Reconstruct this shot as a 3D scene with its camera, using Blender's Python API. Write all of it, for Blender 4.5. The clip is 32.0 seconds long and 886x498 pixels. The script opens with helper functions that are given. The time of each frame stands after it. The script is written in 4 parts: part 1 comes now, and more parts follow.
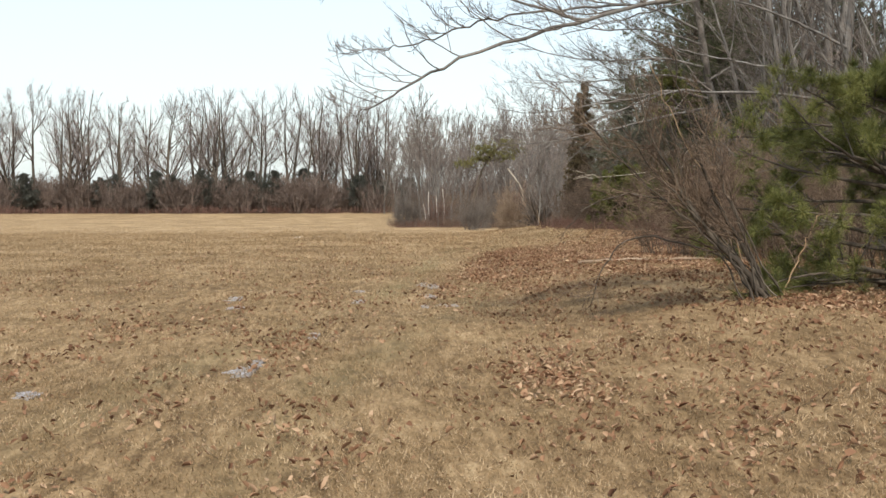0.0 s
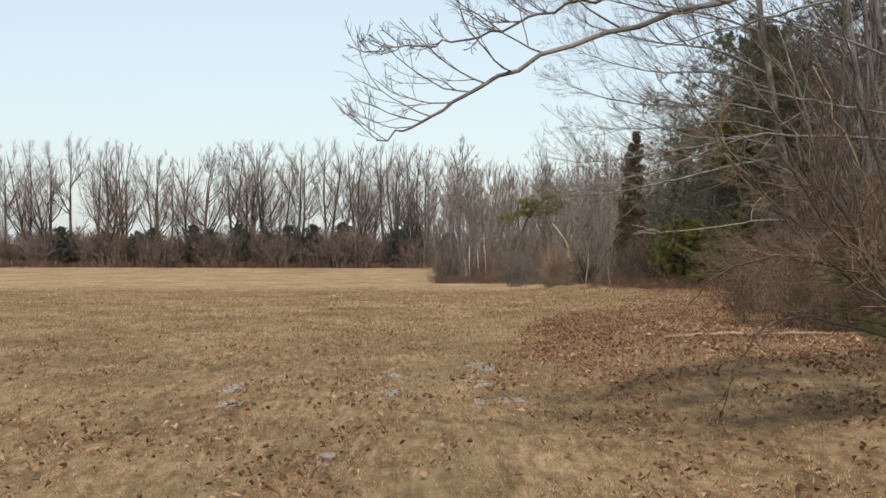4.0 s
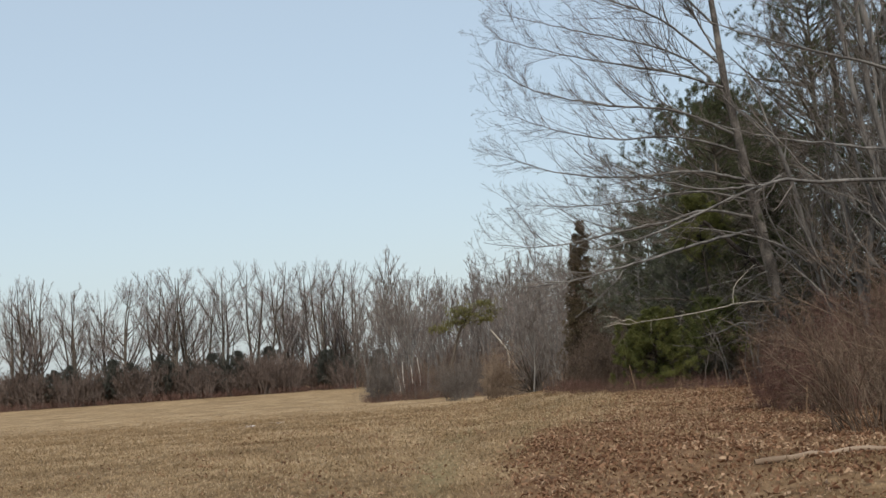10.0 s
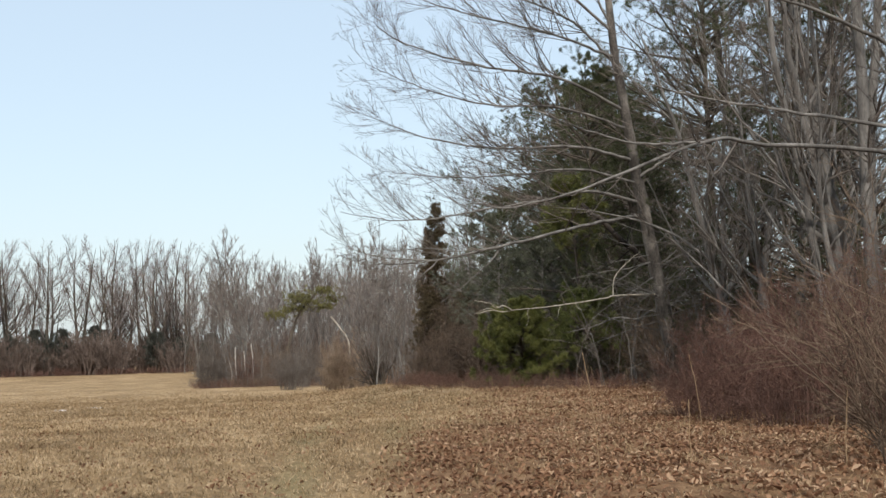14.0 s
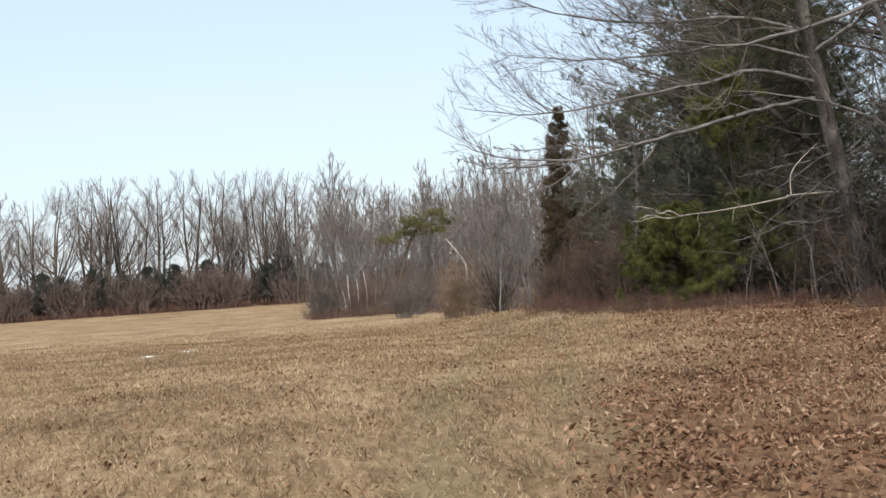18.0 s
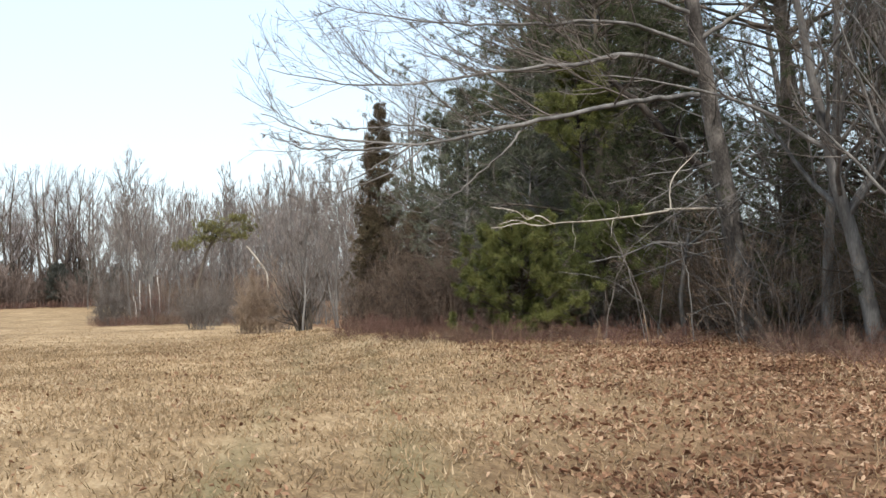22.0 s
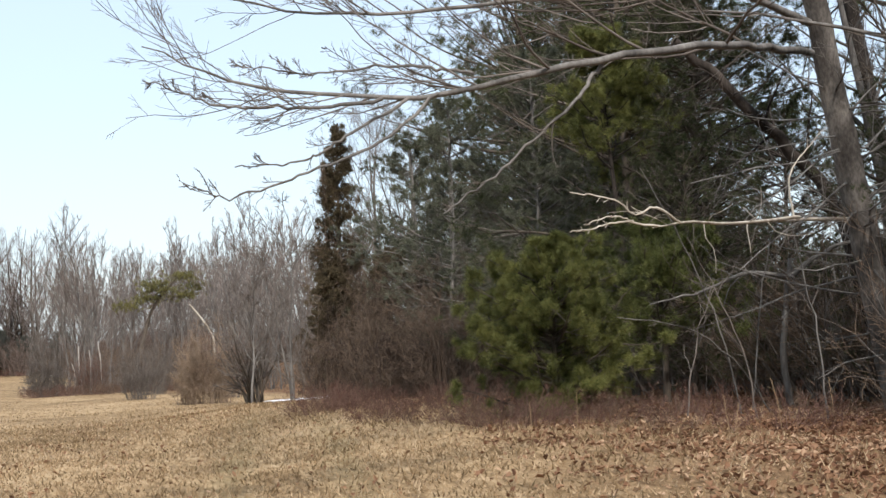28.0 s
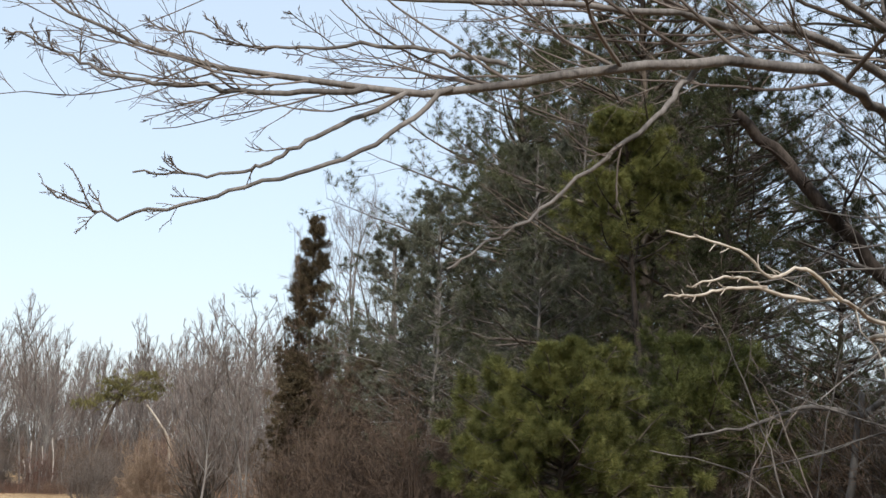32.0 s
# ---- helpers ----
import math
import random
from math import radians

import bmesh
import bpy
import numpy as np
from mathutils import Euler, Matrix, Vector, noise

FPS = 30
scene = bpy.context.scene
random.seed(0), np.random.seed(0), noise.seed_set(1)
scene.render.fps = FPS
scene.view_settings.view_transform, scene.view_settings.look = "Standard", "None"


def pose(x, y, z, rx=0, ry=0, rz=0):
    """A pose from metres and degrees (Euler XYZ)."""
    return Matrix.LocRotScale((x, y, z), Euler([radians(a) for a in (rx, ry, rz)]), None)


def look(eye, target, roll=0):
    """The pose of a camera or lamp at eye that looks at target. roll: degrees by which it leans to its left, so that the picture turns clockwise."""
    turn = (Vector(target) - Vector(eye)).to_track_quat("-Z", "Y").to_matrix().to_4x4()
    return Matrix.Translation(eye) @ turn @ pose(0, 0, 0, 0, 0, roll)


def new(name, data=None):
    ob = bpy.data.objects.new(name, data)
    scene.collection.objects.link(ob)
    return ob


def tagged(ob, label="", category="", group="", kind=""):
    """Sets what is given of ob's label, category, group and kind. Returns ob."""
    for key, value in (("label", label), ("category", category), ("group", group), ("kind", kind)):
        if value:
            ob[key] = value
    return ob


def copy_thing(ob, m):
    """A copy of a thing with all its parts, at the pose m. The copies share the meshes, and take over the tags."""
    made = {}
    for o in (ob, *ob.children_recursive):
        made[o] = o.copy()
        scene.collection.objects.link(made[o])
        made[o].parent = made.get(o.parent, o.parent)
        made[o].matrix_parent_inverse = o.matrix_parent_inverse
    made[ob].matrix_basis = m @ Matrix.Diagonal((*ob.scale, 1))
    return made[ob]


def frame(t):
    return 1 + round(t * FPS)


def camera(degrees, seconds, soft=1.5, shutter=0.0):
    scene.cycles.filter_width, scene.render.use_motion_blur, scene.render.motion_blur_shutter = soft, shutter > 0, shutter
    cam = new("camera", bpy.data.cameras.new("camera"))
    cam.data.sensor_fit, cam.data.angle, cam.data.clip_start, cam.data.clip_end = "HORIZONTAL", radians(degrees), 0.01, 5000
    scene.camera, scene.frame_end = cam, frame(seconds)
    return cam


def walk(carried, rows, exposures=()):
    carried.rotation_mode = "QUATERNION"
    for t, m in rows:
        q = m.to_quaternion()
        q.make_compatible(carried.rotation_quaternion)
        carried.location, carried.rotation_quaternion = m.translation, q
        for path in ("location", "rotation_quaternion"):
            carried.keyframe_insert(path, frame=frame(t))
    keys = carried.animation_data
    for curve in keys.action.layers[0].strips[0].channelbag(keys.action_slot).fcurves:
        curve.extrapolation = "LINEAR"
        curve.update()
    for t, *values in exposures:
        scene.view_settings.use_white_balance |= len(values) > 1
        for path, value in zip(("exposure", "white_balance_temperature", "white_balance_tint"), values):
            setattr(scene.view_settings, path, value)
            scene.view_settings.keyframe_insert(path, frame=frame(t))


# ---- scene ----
cam = camera(33.56, 32.0, 1.5)

PATH = [
    (0.0, 0.000, 0.000, 1.485, 2.89, -1.88, -0.08),
    (0.5, 0.035, 0.583, 1.467, 2.77, -1.07, -3.74),
    (1.0, 0.085, 1.183, 1.469, 1.42, 0.37, -1.65),
    (1.5, 0.104, 1.760, 1.435, 2.16, 0.09, -1.42),
    (2.0, 0.104, 2.372, 1.429, 2.58, 0.12, -2.17),
    (2.5, 0.076, 3.003, 1.406, 0.90, 1.40, -0.02),
    (4.5, 0.019, 5.621, 1.594, 1.74, 0.03, 0.11),
    (5.0, 0.034, 6.298, 1.591, 3.06, 1.40, -0.64),
    (5.5, 0.098, 6.972, 1.544, 5.66, 1.17, -2.83),
    (6.0, 0.133, 7.669, 1.488, 4.94, 1.84, -0.25),
    (6.5, 0.178, 8.408, 1.497, 5.84, 3.25, -1.33),
    (7.0, 0.184, 9.132, 1.488, 3.37, 3.78, -0.66),
    (7.5, 0.175, 9.860, 1.466, 3.86, 3.89, -1.86),
    (8.0, 0.185, 10.577, 1.463, 3.01, 3.87, -0.42),
    (8.5, 0.149, 11.255, 1.423, 3.02, 4.17, -2.25),
    (9.0, 0.114, 11.927, 1.425, 3.17, 3.62, -4.51),
    (9.5, 0.072, 12.632, 1.395, 2.79, 4.32, -2.17),
    (10.0, 0.053, 13.376, 1.399, 4.37, 4.68, -3.89),
    (10.5, 0.059, 14.132, 1.391, 4.18, 4.28, -1.43),
    (11.0, 0.041, 14.871, 1.410, 5.56, 3.68, -1.46),
    (11.5, 0.026, 15.572, 1.406, 5.59, 4.54, -2.18),
    (12.0, 0.011, 16.239, 1.384, 6.34, 4.01, -3.25),
    (12.5, 0.027, 16.917, 1.372, 9.13, 3.66, -3.23),
    (13.0, 0.029, 17.626, 1.367, 9.87, 4.61, -2.80),
    (13.5, 0.081, 18.334, 1.322, 10.56, 3.59, -4.74),
    (14.0, 0.143, 19.084, 1.329, 10.67, 4.06, -1.47),
    (14.5, 0.255, 19.873, 1.357, 13.73, 3.12, -2.42),
    (16.5, 0.539, 23.311, 1.426, 11.88, 3.86, -0.39),
    (17.0, 0.577, 24.232, 1.403, 10.45, 4.33, -2.52),
    (17.5, 0.626, 25.216, 1.397, 5.89, 3.55, -1.39),
    (18.0, 0.641, 26.130, 1.392, 6.26, 1.22, -3.89),
    (18.5, 0.683, 27.062, 1.398, 6.20, 0.75, -3.45),
    (19.0, 0.710, 27.976, 1.407, 7.40, 0.59, -2.69),
    (19.5, 0.811, 28.888, 1.400, 9.04, -0.53, -5.03),
    (20.0, 0.813, 29.828, 1.405, 8.68, 0.50, -3.85),
    (20.5, 0.917, 30.757, 1.406, 9.72, 2.18, -6.46),
    (21.0, 1.115, 31.706, 1.377, 9.72, 2.89, -4.08),
    (21.5, 1.350, 32.666, 1.401, 13.05, 2.02, -4.02),
    (22.0, 1.602, 33.580, 1.441, 13.93, 1.44, -1.14),
    (22.5, 1.712, 34.523, 1.453, 14.43, 2.37, -2.41),
    (23.0, 1.861, 35.440, 1.469, 14.34, 2.76, -2.45),
    (23.5, 1.888, 36.347, 1.468, 13.82, 4.00, -0.78),
    (24.0, 1.982, 37.207, 1.458, 12.94, 4.46, -2.90),
    (24.5, 2.109, 38.084, 1.496, 12.90, 3.61, -3.21),
    (25.0, 2.213, 38.990, 1.511, 13.65, 2.15, -4.38),
    (25.5, 2.450, 39.879, 1.535, 14.28, 2.46, -3.13),
    (26.0, 2.644, 40.801, 1.541, 15.63, 2.23, -2.82),
    (26.5, 2.882, 41.627, 1.531, 16.70, 3.77, -3.19),
    (28.5, 3.646, 44.428, 1.457, 15.26, 3.55, -2.74),
    (29.0, 3.838, 45.012, 1.466, 14.48, 4.08, -2.59),
    (29.5, 3.971, 45.586, 1.434, 13.40, 4.24, 0.09),
    (30.0, 4.117, 46.125, 1.441, 13.33, 5.05, -2.41),
    (30.5, 4.225, 46.708, 1.435, 12.61, 5.41, -0.35),
    (31.0, 4.355, 47.297, 1.434, 14.26, 5.38, -0.53),
    (31.5, 4.509, 47.873, 1.473, 14.52, 6.67, 0.99),
    (32.0, 4.630, 48.447, 1.467, 16.55, 8.39, 1.61),
]


def camera_pose(x, y, z, yaw, pitch, roll):
    return pose(x, y, z, 90 + pitch, 0, -yaw) @ pose(0, 0, 0, 0, 0, roll)


EXPOSURES = [(0.0, 1.0, 6800, 11), (1.0, 0.68, 6900, 12), (2.0, 0.74, 6850, 12), (5.0, 0.64, 6850, 12), (6.0, 0.64, 6750, 12), (7.0, 0.46, 6650, 11), (9.0, 0.34, 6550, 11), (11.0, 0.40, 6550, 11), (12.0, 0.44, 6550, 11), (13.0, 0.60, 6550, 11), (14.0, 0.7, 6600, 11), (14.5, 0.86, 6600, 11), (16.5, 0.74, 6550, 13), (19.0, 0.82, 6400, 14), (20.0, 0.82, 6400, 14), (21.0, 0.7, 6400, 14), (22.0, 1.13, 6350, 11), (23.0, 0.95, 6350, 12), (24.0, 0.72, 6400, 13), (25.0, 0.98, 6350, 13), (26.0, 1.11, 6400, 13), (28.5, 0.95, 6500, 13), (31.0, 0.95, 6550, 14), (32.0, 0.85, 6550, 14)]
walk(cam, [(r[0], camera_pose(*r[1:])) for r in PATH], EXPOSURES)

# ---- sky and sun ----
SUN_EL, SUN_AZ = 46.0, 184.0   # height; degrees clockwise from +y
world = bpy.data.worlds.new("sky")
scene.world = world
world.use_nodes = True
wn, wl = world.node_tree.nodes, world.node_tree.links
sky = wn.new("ShaderNodeTexSky")
sky.sky_type, sky.sun_disc = "NISHITA", False
sky.sun_elevation, sky.sun_rotation = radians(SUN_EL), radians(SUN_AZ)
sky.air_density, sky.dust_density, sky.ozone_density = 1.0, 1.5, 1.0
wn["Background"].inputs["Strength"].default_value = 0.13
veil = wn.new("ShaderNodeMix")
veil.data_type = "RGBA"
veil.inputs["Factor"].default_value = 0.65
veil.inputs[7].default_value = (3.12, 3.72, 4.1, 1)
wl.new(sky.outputs[0], veil.inputs[6])
wl.new(veil.outputs[2], wn["Background"].inputs["Color"])
sun_data = bpy.data.lights.new("sun", "SUN")
sun_data.energy, sun_data.angle, sun_data.color = 2.7, radians(2.0), (1.0, 0.96, 0.90)
sun = new("sun", sun_data)
_az, _el = radians(SUN_AZ), radians(SUN_EL)
_to = Vector((math.sin(_az) * math.cos(_el), math.cos(_az) * math.cos(_el), math.sin(_el)))
sun.matrix_world = look((_to * 60)[:], (0, 0, 0))


# ---- materials ----
def material(name, colours, scale=8.0, rough=0.9, bump=0.0, bump_scale=60.0, island=0.0, spread=0.25, stretch=(1, 1, 1), coords="Object", spec=0.2, thin=0.0):
    """Two scales of noise between the given colours; island: how far each loose piece differs in lightness."""
    m = bpy.data.materials.new(name)
    m.use_nodes = True
    n, l = m.node_tree.nodes, m.node_tree.links
    bsdf = n["Principled BSDF"]
    bsdf.inputs["Roughness"].default_value = rough
    bsdf.inputs["Specular IOR Level"].default_value = spec
    tc, mp = n.new("ShaderNodeTexCoord"), n.new("ShaderNodeMapping")
    mp.inputs["Scale"].default_value = stretch
    l.new(tc.outputs[coords], mp.inputs["Vector"])
    big, fine = n.new("ShaderNodeTexNoise"), n.new("ShaderNodeTexNoise")
    big.inputs["Scale"].default_value, big.inputs["Detail"].default_value = scale, 5
    fine.inputs["Scale"].default_value, fine.inputs["Detail"].default_value = scale * 9, 4
    l.new(mp.outputs[0], big.inputs["Vector"])
    l.new(mp.outputs[0], fine.inputs["Vector"])
    add = n.new("ShaderNodeMath")
    add.operation = "MULTIPLY_ADD"
    add.inputs[1].default_value = 0.45
    l.new(fine.outputs["Fac"], add.inputs[0])
    l.new(big.outputs["Fac"], add.inputs[2])
    fac = add.outputs[0]
    if island:
        geo, mul = n.new("ShaderNodeNewGeometry"), n.new("ShaderNodeMath")
        mul.operation = "MULTIPLY_ADD"
        mul.inputs[1].default_value, = (island,)
        l.new(geo.outputs["Random Per Island"], mul.inputs[0])
        l.new(fac, mul.inputs[2])
        sub = n.new("ShaderNodeMath")
        sub.operation = "SUBTRACT"
        sub.inputs[1].default_value = island / 2
        l.new(mul.outputs[0], sub.inputs[0])
        fac = sub.outputs[0]
    ramp = n.new("ShaderNodeValToRGB")
    e = ramp.color_ramp.elements
    k = len(colours)
    e[0].position, e[1].position = 0.72 - spread, 0.72 + spread
    e[0].color, e[1].color = (*colours[0], 1), (*colours[-1], 1)
    for i, c in enumerate(colours[1:-1], 1):
        e.new(0.72 - spread + 2 * spread * i / (k - 1)).color = (*c, 1)
    l.new(fac, ramp.inputs["Fac"])
    l.new(ramp.outputs["Color"], bsdf.inputs["Base Color"])
    if thin:
        tl, mx = n.new("ShaderNodeBsdfTranslucent"), n.new("ShaderNodeMixShader")
        mx.inputs["Fac"].default_value = thin
        l.new(ramp.outputs["Color"], tl.inputs["Color"])
        l.new(bsdf.outputs[0], mx.inputs[1])
        l.new(tl.outputs[0], mx.inputs[2])
        l.new(mx.outputs[0], n["Material Output"].inputs["Surface"])
    if bump:
        nb, b = n.new("ShaderNodeTexNoise"), n.new("ShaderNodeBump")
        nb.inputs["Scale"].default_value, nb.inputs["Detail"].default_value = bump_scale, 6
        b.inputs["Strength"].default_value, b.inputs["Distance"].default_value = bump, 0.02
        l.new(mp.outputs[0], nb.inputs["Vector"])
        l.new(nb.outputs["Fac"], b.inputs["Height"])
        l.new(b.outputs["Normal"], bsdf.inputs["Normal"])
    return m


BARK = material("grey_bark", [(0.06, 0.055, 0.05), (0.13, 0.12, 0.108), (0.225, 0.21, 0.19)], 3, 0.95, 0.8, 30, stretch=(1, 1, 0.25))
BARK_DARK = material("dark_bark", [(0.035, 0.028, 0.022), (0.08, 0.065, 0.05), (0.14, 0.115, 0.09)], 3, 0.95, 0.9, 25, stretch=(1, 1, 0.25))
# near-black pine bark: the wood's shade is put into its colour
BARK_SHADED = material("shaded_pine_bark", [(0.016, 0.013, 0.011), (0.038, 0.031, 0.026), (0.075, 0.062, 0.052)], 3, 0.95, 0.9, 22, stretch=(1, 1, 0.35))
OAK_BARK = material("ridged_oak_bark", [(0.035, 0.030, 0.026), (0.085, 0.075, 0.065), (0.18, 0.16, 0.138)], 3, 0.95, 1.0, 16, spread=0.2, stretch=(1, 1, 0.5))
TWIG = material("grey_brown_twig", [(0.06, 0.049, 0.041), (0.118, 0.099, 0.084), (0.195, 0.17, 0.147)], 1.2, 0.9, island=0.3)
# paler twig colour that holds the soft haze of the far crowns
TWIG_HAZED = material("hazed_far_twig", [(0.12, 0.096, 0.088), (0.20, 0.166, 0.154), (0.29, 0.248, 0.232)], 0.2, 0.9, island=0.4)
HEDGE = material("brown_hedge_twig", [(0.08, 0.058, 0.047), (0.145, 0.108, 0.088), (0.22, 0.172, 0.145)], 0.2, 0.9, island=0.4)
SAPLING = material("grey_sapling_twig", [(0.09, 0.072, 0.062), (0.16, 0.133, 0.116), (0.25, 0.213, 0.19)], 0.2, 0.9, island=0.4)
TWIG_RED = material("red_brown_twig", [(0.06, 0.031, 0.023), (0.125, 0.068, 0.051), (0.20, 0.122, 0.095)], 0.8, 0.9, island=0.4)
TWIG_TAN = material("tan_twig", [(0.16, 0.10, 0.055), (0.28, 0.19, 0.11), (0.40, 0.29, 0.18)], 0.8, 0.9, island=0.4)
DEAD = material("bleached_dead_wood", [(0.17, 0.14, 0.11), (0.34, 0.30, 0.24), (0.50, 0.455, 0.38)], 4, 0.85, 0.5, 40, island=0.2, stretch=(1, 1, 0.4))
BIRCH = material("white_bark", [(0.16, 0.14, 0.12), (0.38, 0.35, 0.31), (0.58, 0.55, 0.50)], 2.5, 0.8, 0.3, 20)
NEEDLE = material("pine_needles", [(0.040, 0.048, 0.014), (0.10, 0.115, 0.030), (0.175, 0.185, 0.06)], 0.9, 0.6, island=0.45, spec=0.3, thin=0.3)
NEEDLE_YOUNG = material("young_pine_needles", [(0.058, 0.066, 0.020), (0.142, 0.152, 0.042), (0.24, 0.24, 0.078)], 0.9, 0.6, island=0.45, spec=0.3, thin=0.35)
NEEDLE_GREY = material("grey_green_needles", [(0.050, 0.056, 0.036), (0.105, 0.112, 0.075), (0.17, 0.175, 0.125)], 0.5, 0.7, island=0.45, thin=0.3)
# greyed needles: the haze over the field's far end is in the colour
NEEDLE_HAZED = material("hazed_far_needles", [(0.048, 0.05, 0.042), (0.085, 0.087, 0.072), (0.13, 0.13, 0.108)], 0.5, 0.8, island=0.4, thin=0.3)
NEEDLE_PALE = material("yellowish_pine_needles", [(0.082, 0.078, 0.028), (0.15, 0.14, 0.05), (0.22, 0.198, 0.082)], 0.5, 0.7, island=0.4, thin=0.3)
NEEDLE_OLD = material("dull_pine_needles", [(0.024, 0.030, 0.013), (0.058, 0.066, 0.028), (0.10, 0.108, 0.05)], 0.5, 0.7, island=0.45, thin=0.25)
CEDAR = material("bronzed_cedar_foliage", [(0.036, 0.029, 0.017), (0.082, 0.064, 0.036), (0.135, 0.105, 0.06)], 0.5, 0.85, island=0.4, thin=0.3)
TAN_GREY = material("dull_tan_twig", [(0.12, 0.082, 0.055), (0.21, 0.152, 0.105), (0.30, 0.228, 0.165)], 0.8, 0.9, island=0.4)
VINE = material("dry_vine_tangle", [(0.07, 0.047, 0.033), (0.138, 0.096, 0.066), (0.21, 0.154, 0.108)], 1.0, 0.9, island=0.4)
VINE_DARK = material("dark_vine_tangle", [(0.045, 0.032, 0.024), (0.092, 0.066, 0.048), (0.145, 0.108, 0.08)], 1.0, 0.9, island=0.4)
STRAW = material("dry_grass_blades", [(0.15, 0.098, 0.051), (0.27, 0.185, 0.10), (0.37, 0.26, 0.148), (0.55, 0.42, 0.27)], 0.4, 0.85, island=0.6, spread=0.4, thin=0.5)
LEAF = material("fallen_oak_leaves", [(0.10, 0.049, 0.029), (0.20, 0.103, 0.058), (0.30, 0.175, 0.102), (0.45, 0.31, 0.20)], 0.5, 0.8, island=0.6, spread=0.42, thin=0.3)
# brown ground and grey ice; the palest mottles paint its white glints
ICE = material("glinting_puddle_ice", [(0.14, 0.098, 0.06), (0.15, 0.118, 0.088), (0.22, 0.20, 0.19), (0.44, 0.425, 0.445)], 18, 0.5, 0.6, 40, spec=0.4, spread=0.2)
SNOW = material("old_snow", [(0.72, 0.73, 0.76), (0.82, 0.83, 0.86), (0.88, 0.89, 0.91)], 2, 0.7, 0.4, 15)


def ground_material():
    m = bpy.data.materials.new("field_ground")
    m.use_nodes = True
    n, l = m.node_tree.nodes, m.node_tree.links
    bsdf = n["Principled BSDF"]
    bsdf.inputs["Roughness"].default_value = 0.95
    bsdf.inputs["Specular IOR Level"].default_value = 0.1
    tc = n.new("ShaderNodeTexCoord")

    def tex(scale, detail=6, rough=0.6, stretch=None):
        t = n.new("ShaderNodeTexNoise")
        t.inputs["Scale"].default_value, t.inputs["Detail"].default_value, t.inputs["Roughness"].default_value = scale, detail, rough
        if stretch:
            mp = n.new("ShaderNodeMapping")
            mp.inputs["Scale"].default_value = stretch
            l.new(tc.outputs["Object"], mp.inputs["Vector"])
            l.new(mp.outputs[0], t.inputs["Vector"])
        else:
            l.new(tc.outputs["Object"], t.inputs["Vector"])
        return t.outputs["Fac"]

    def ramp(fac, stops):
        r = n.new("ShaderNodeValToRGB")
        e = r.color_ramp.elements
        e[0].position, e[0].color = stops[0][0], (*stops[0][1], 1)
        e[1].position, e[1].color = stops[-1][0], (*stops[-1][1], 1)
        for p, c in stops[1:-1]:
            e.new(p).color = (*c, 1)
        l.new(fac, r.inputs["Fac"])
        return r.outputs["Color"]

    def mix(fac, a, b):
        x = n.new("ShaderNodeMix")
        x.data_type = "RGBA"
        l.new(fac, x.inputs["Factor"])
        l.new(a, x.inputs[6])
        l.new(b, x.inputs[7])
        return x.outputs[2]

    def plus(a, b, k):
        q = n.new("ShaderNodeMath")
        q.operation = "MULTIPLY_ADD"
        q.inputs[1].default_value = k
        l.new(b, q.inputs[0])
        l.new(a, q.inputs[2])
        return q.outputs[0]

    grain = plus(plus(tex(13, 3, 0.6, (1, 0.16, 1)), tex(4.5, 4, 0.65, (1, 0.2, 1)), 0.9), tex(0.5, 6, 0.65, (0.6, 0.35, 1)), 1.0)
    grain = plus(grain, tex(42, 3, 0.6, (1, 0.3, 1)), 0.55)
    straw = ramp(grain, [(0.0, (0.10, 0.062, 0.031)), (1.0, (0.365, 0.265, 0.15))])
    rm = straw.node.color_ramp.elements
    rm[0].position, rm[1].position = 0.0, 1.0
    third = n.new("ShaderNodeMapRange")
    third.inputs["From Min"].default_value, third.inputs["From Max"].default_value = 1.42, 2.08
    l.new(grain, third.inputs["Value"])
    l.new(third.outputs[0], straw.node.inputs["Fac"])
    for p, c in [(0.25, (0.137, 0.089, 0.045)), (0.45, (0.202, 0.135, 0.070)), (0.65, (0.258, 0.176, 0.095))]:
        rm.new(p).color = (*c, 1)
    olive = n.new("ShaderNodeRGB")
    olive.outputs[0].default_value = (0.15, 0.108, 0.052, 1)
    r2 = n.new("ShaderNodeMapRange")
    r2.inputs["From Min"].default_value, r2.inputs["From Max"].default_value, r2.inputs["To Max"].default_value = 0.52, 0.72, 0.35
    l.new(tex(1.1, 6, 0.7, (0.8, 0.5, 1)), r2.inputs["Value"])
    straw = mix(r2.outputs[0], straw, olive.outputs[0])
    # greenish wheel tracks and leaf litter come from two painted-on masks of the sheet
    att = n.new("ShaderNodeAttribute")
    att.attribute_name = "cover"
    sep = n.new("ShaderNodeSeparateColor")
    l.new(att.outputs["Color"], sep.inputs[0])
    green = ramp(tex(8, 4, 0.65, (1, 0.2, 1)), [(0.35, (0.135, 0.115, 0.055)), (0.65, (0.24, 0.19, 0.10))])
    litter = ramp(tex(10, 4, 0.7, (1, 0.22, 1)), [(0.34, (0.066, 0.032, 0.017)), (0.45, (0.132, 0.070, 0.037)), (0.55, (0.19, 0.108, 0.058)), (0.68, (0.275, 0.175, 0.10))])
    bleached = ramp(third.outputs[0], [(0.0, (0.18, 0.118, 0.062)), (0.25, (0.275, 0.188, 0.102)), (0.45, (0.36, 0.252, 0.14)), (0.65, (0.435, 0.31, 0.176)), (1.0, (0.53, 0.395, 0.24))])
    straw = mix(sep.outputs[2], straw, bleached)
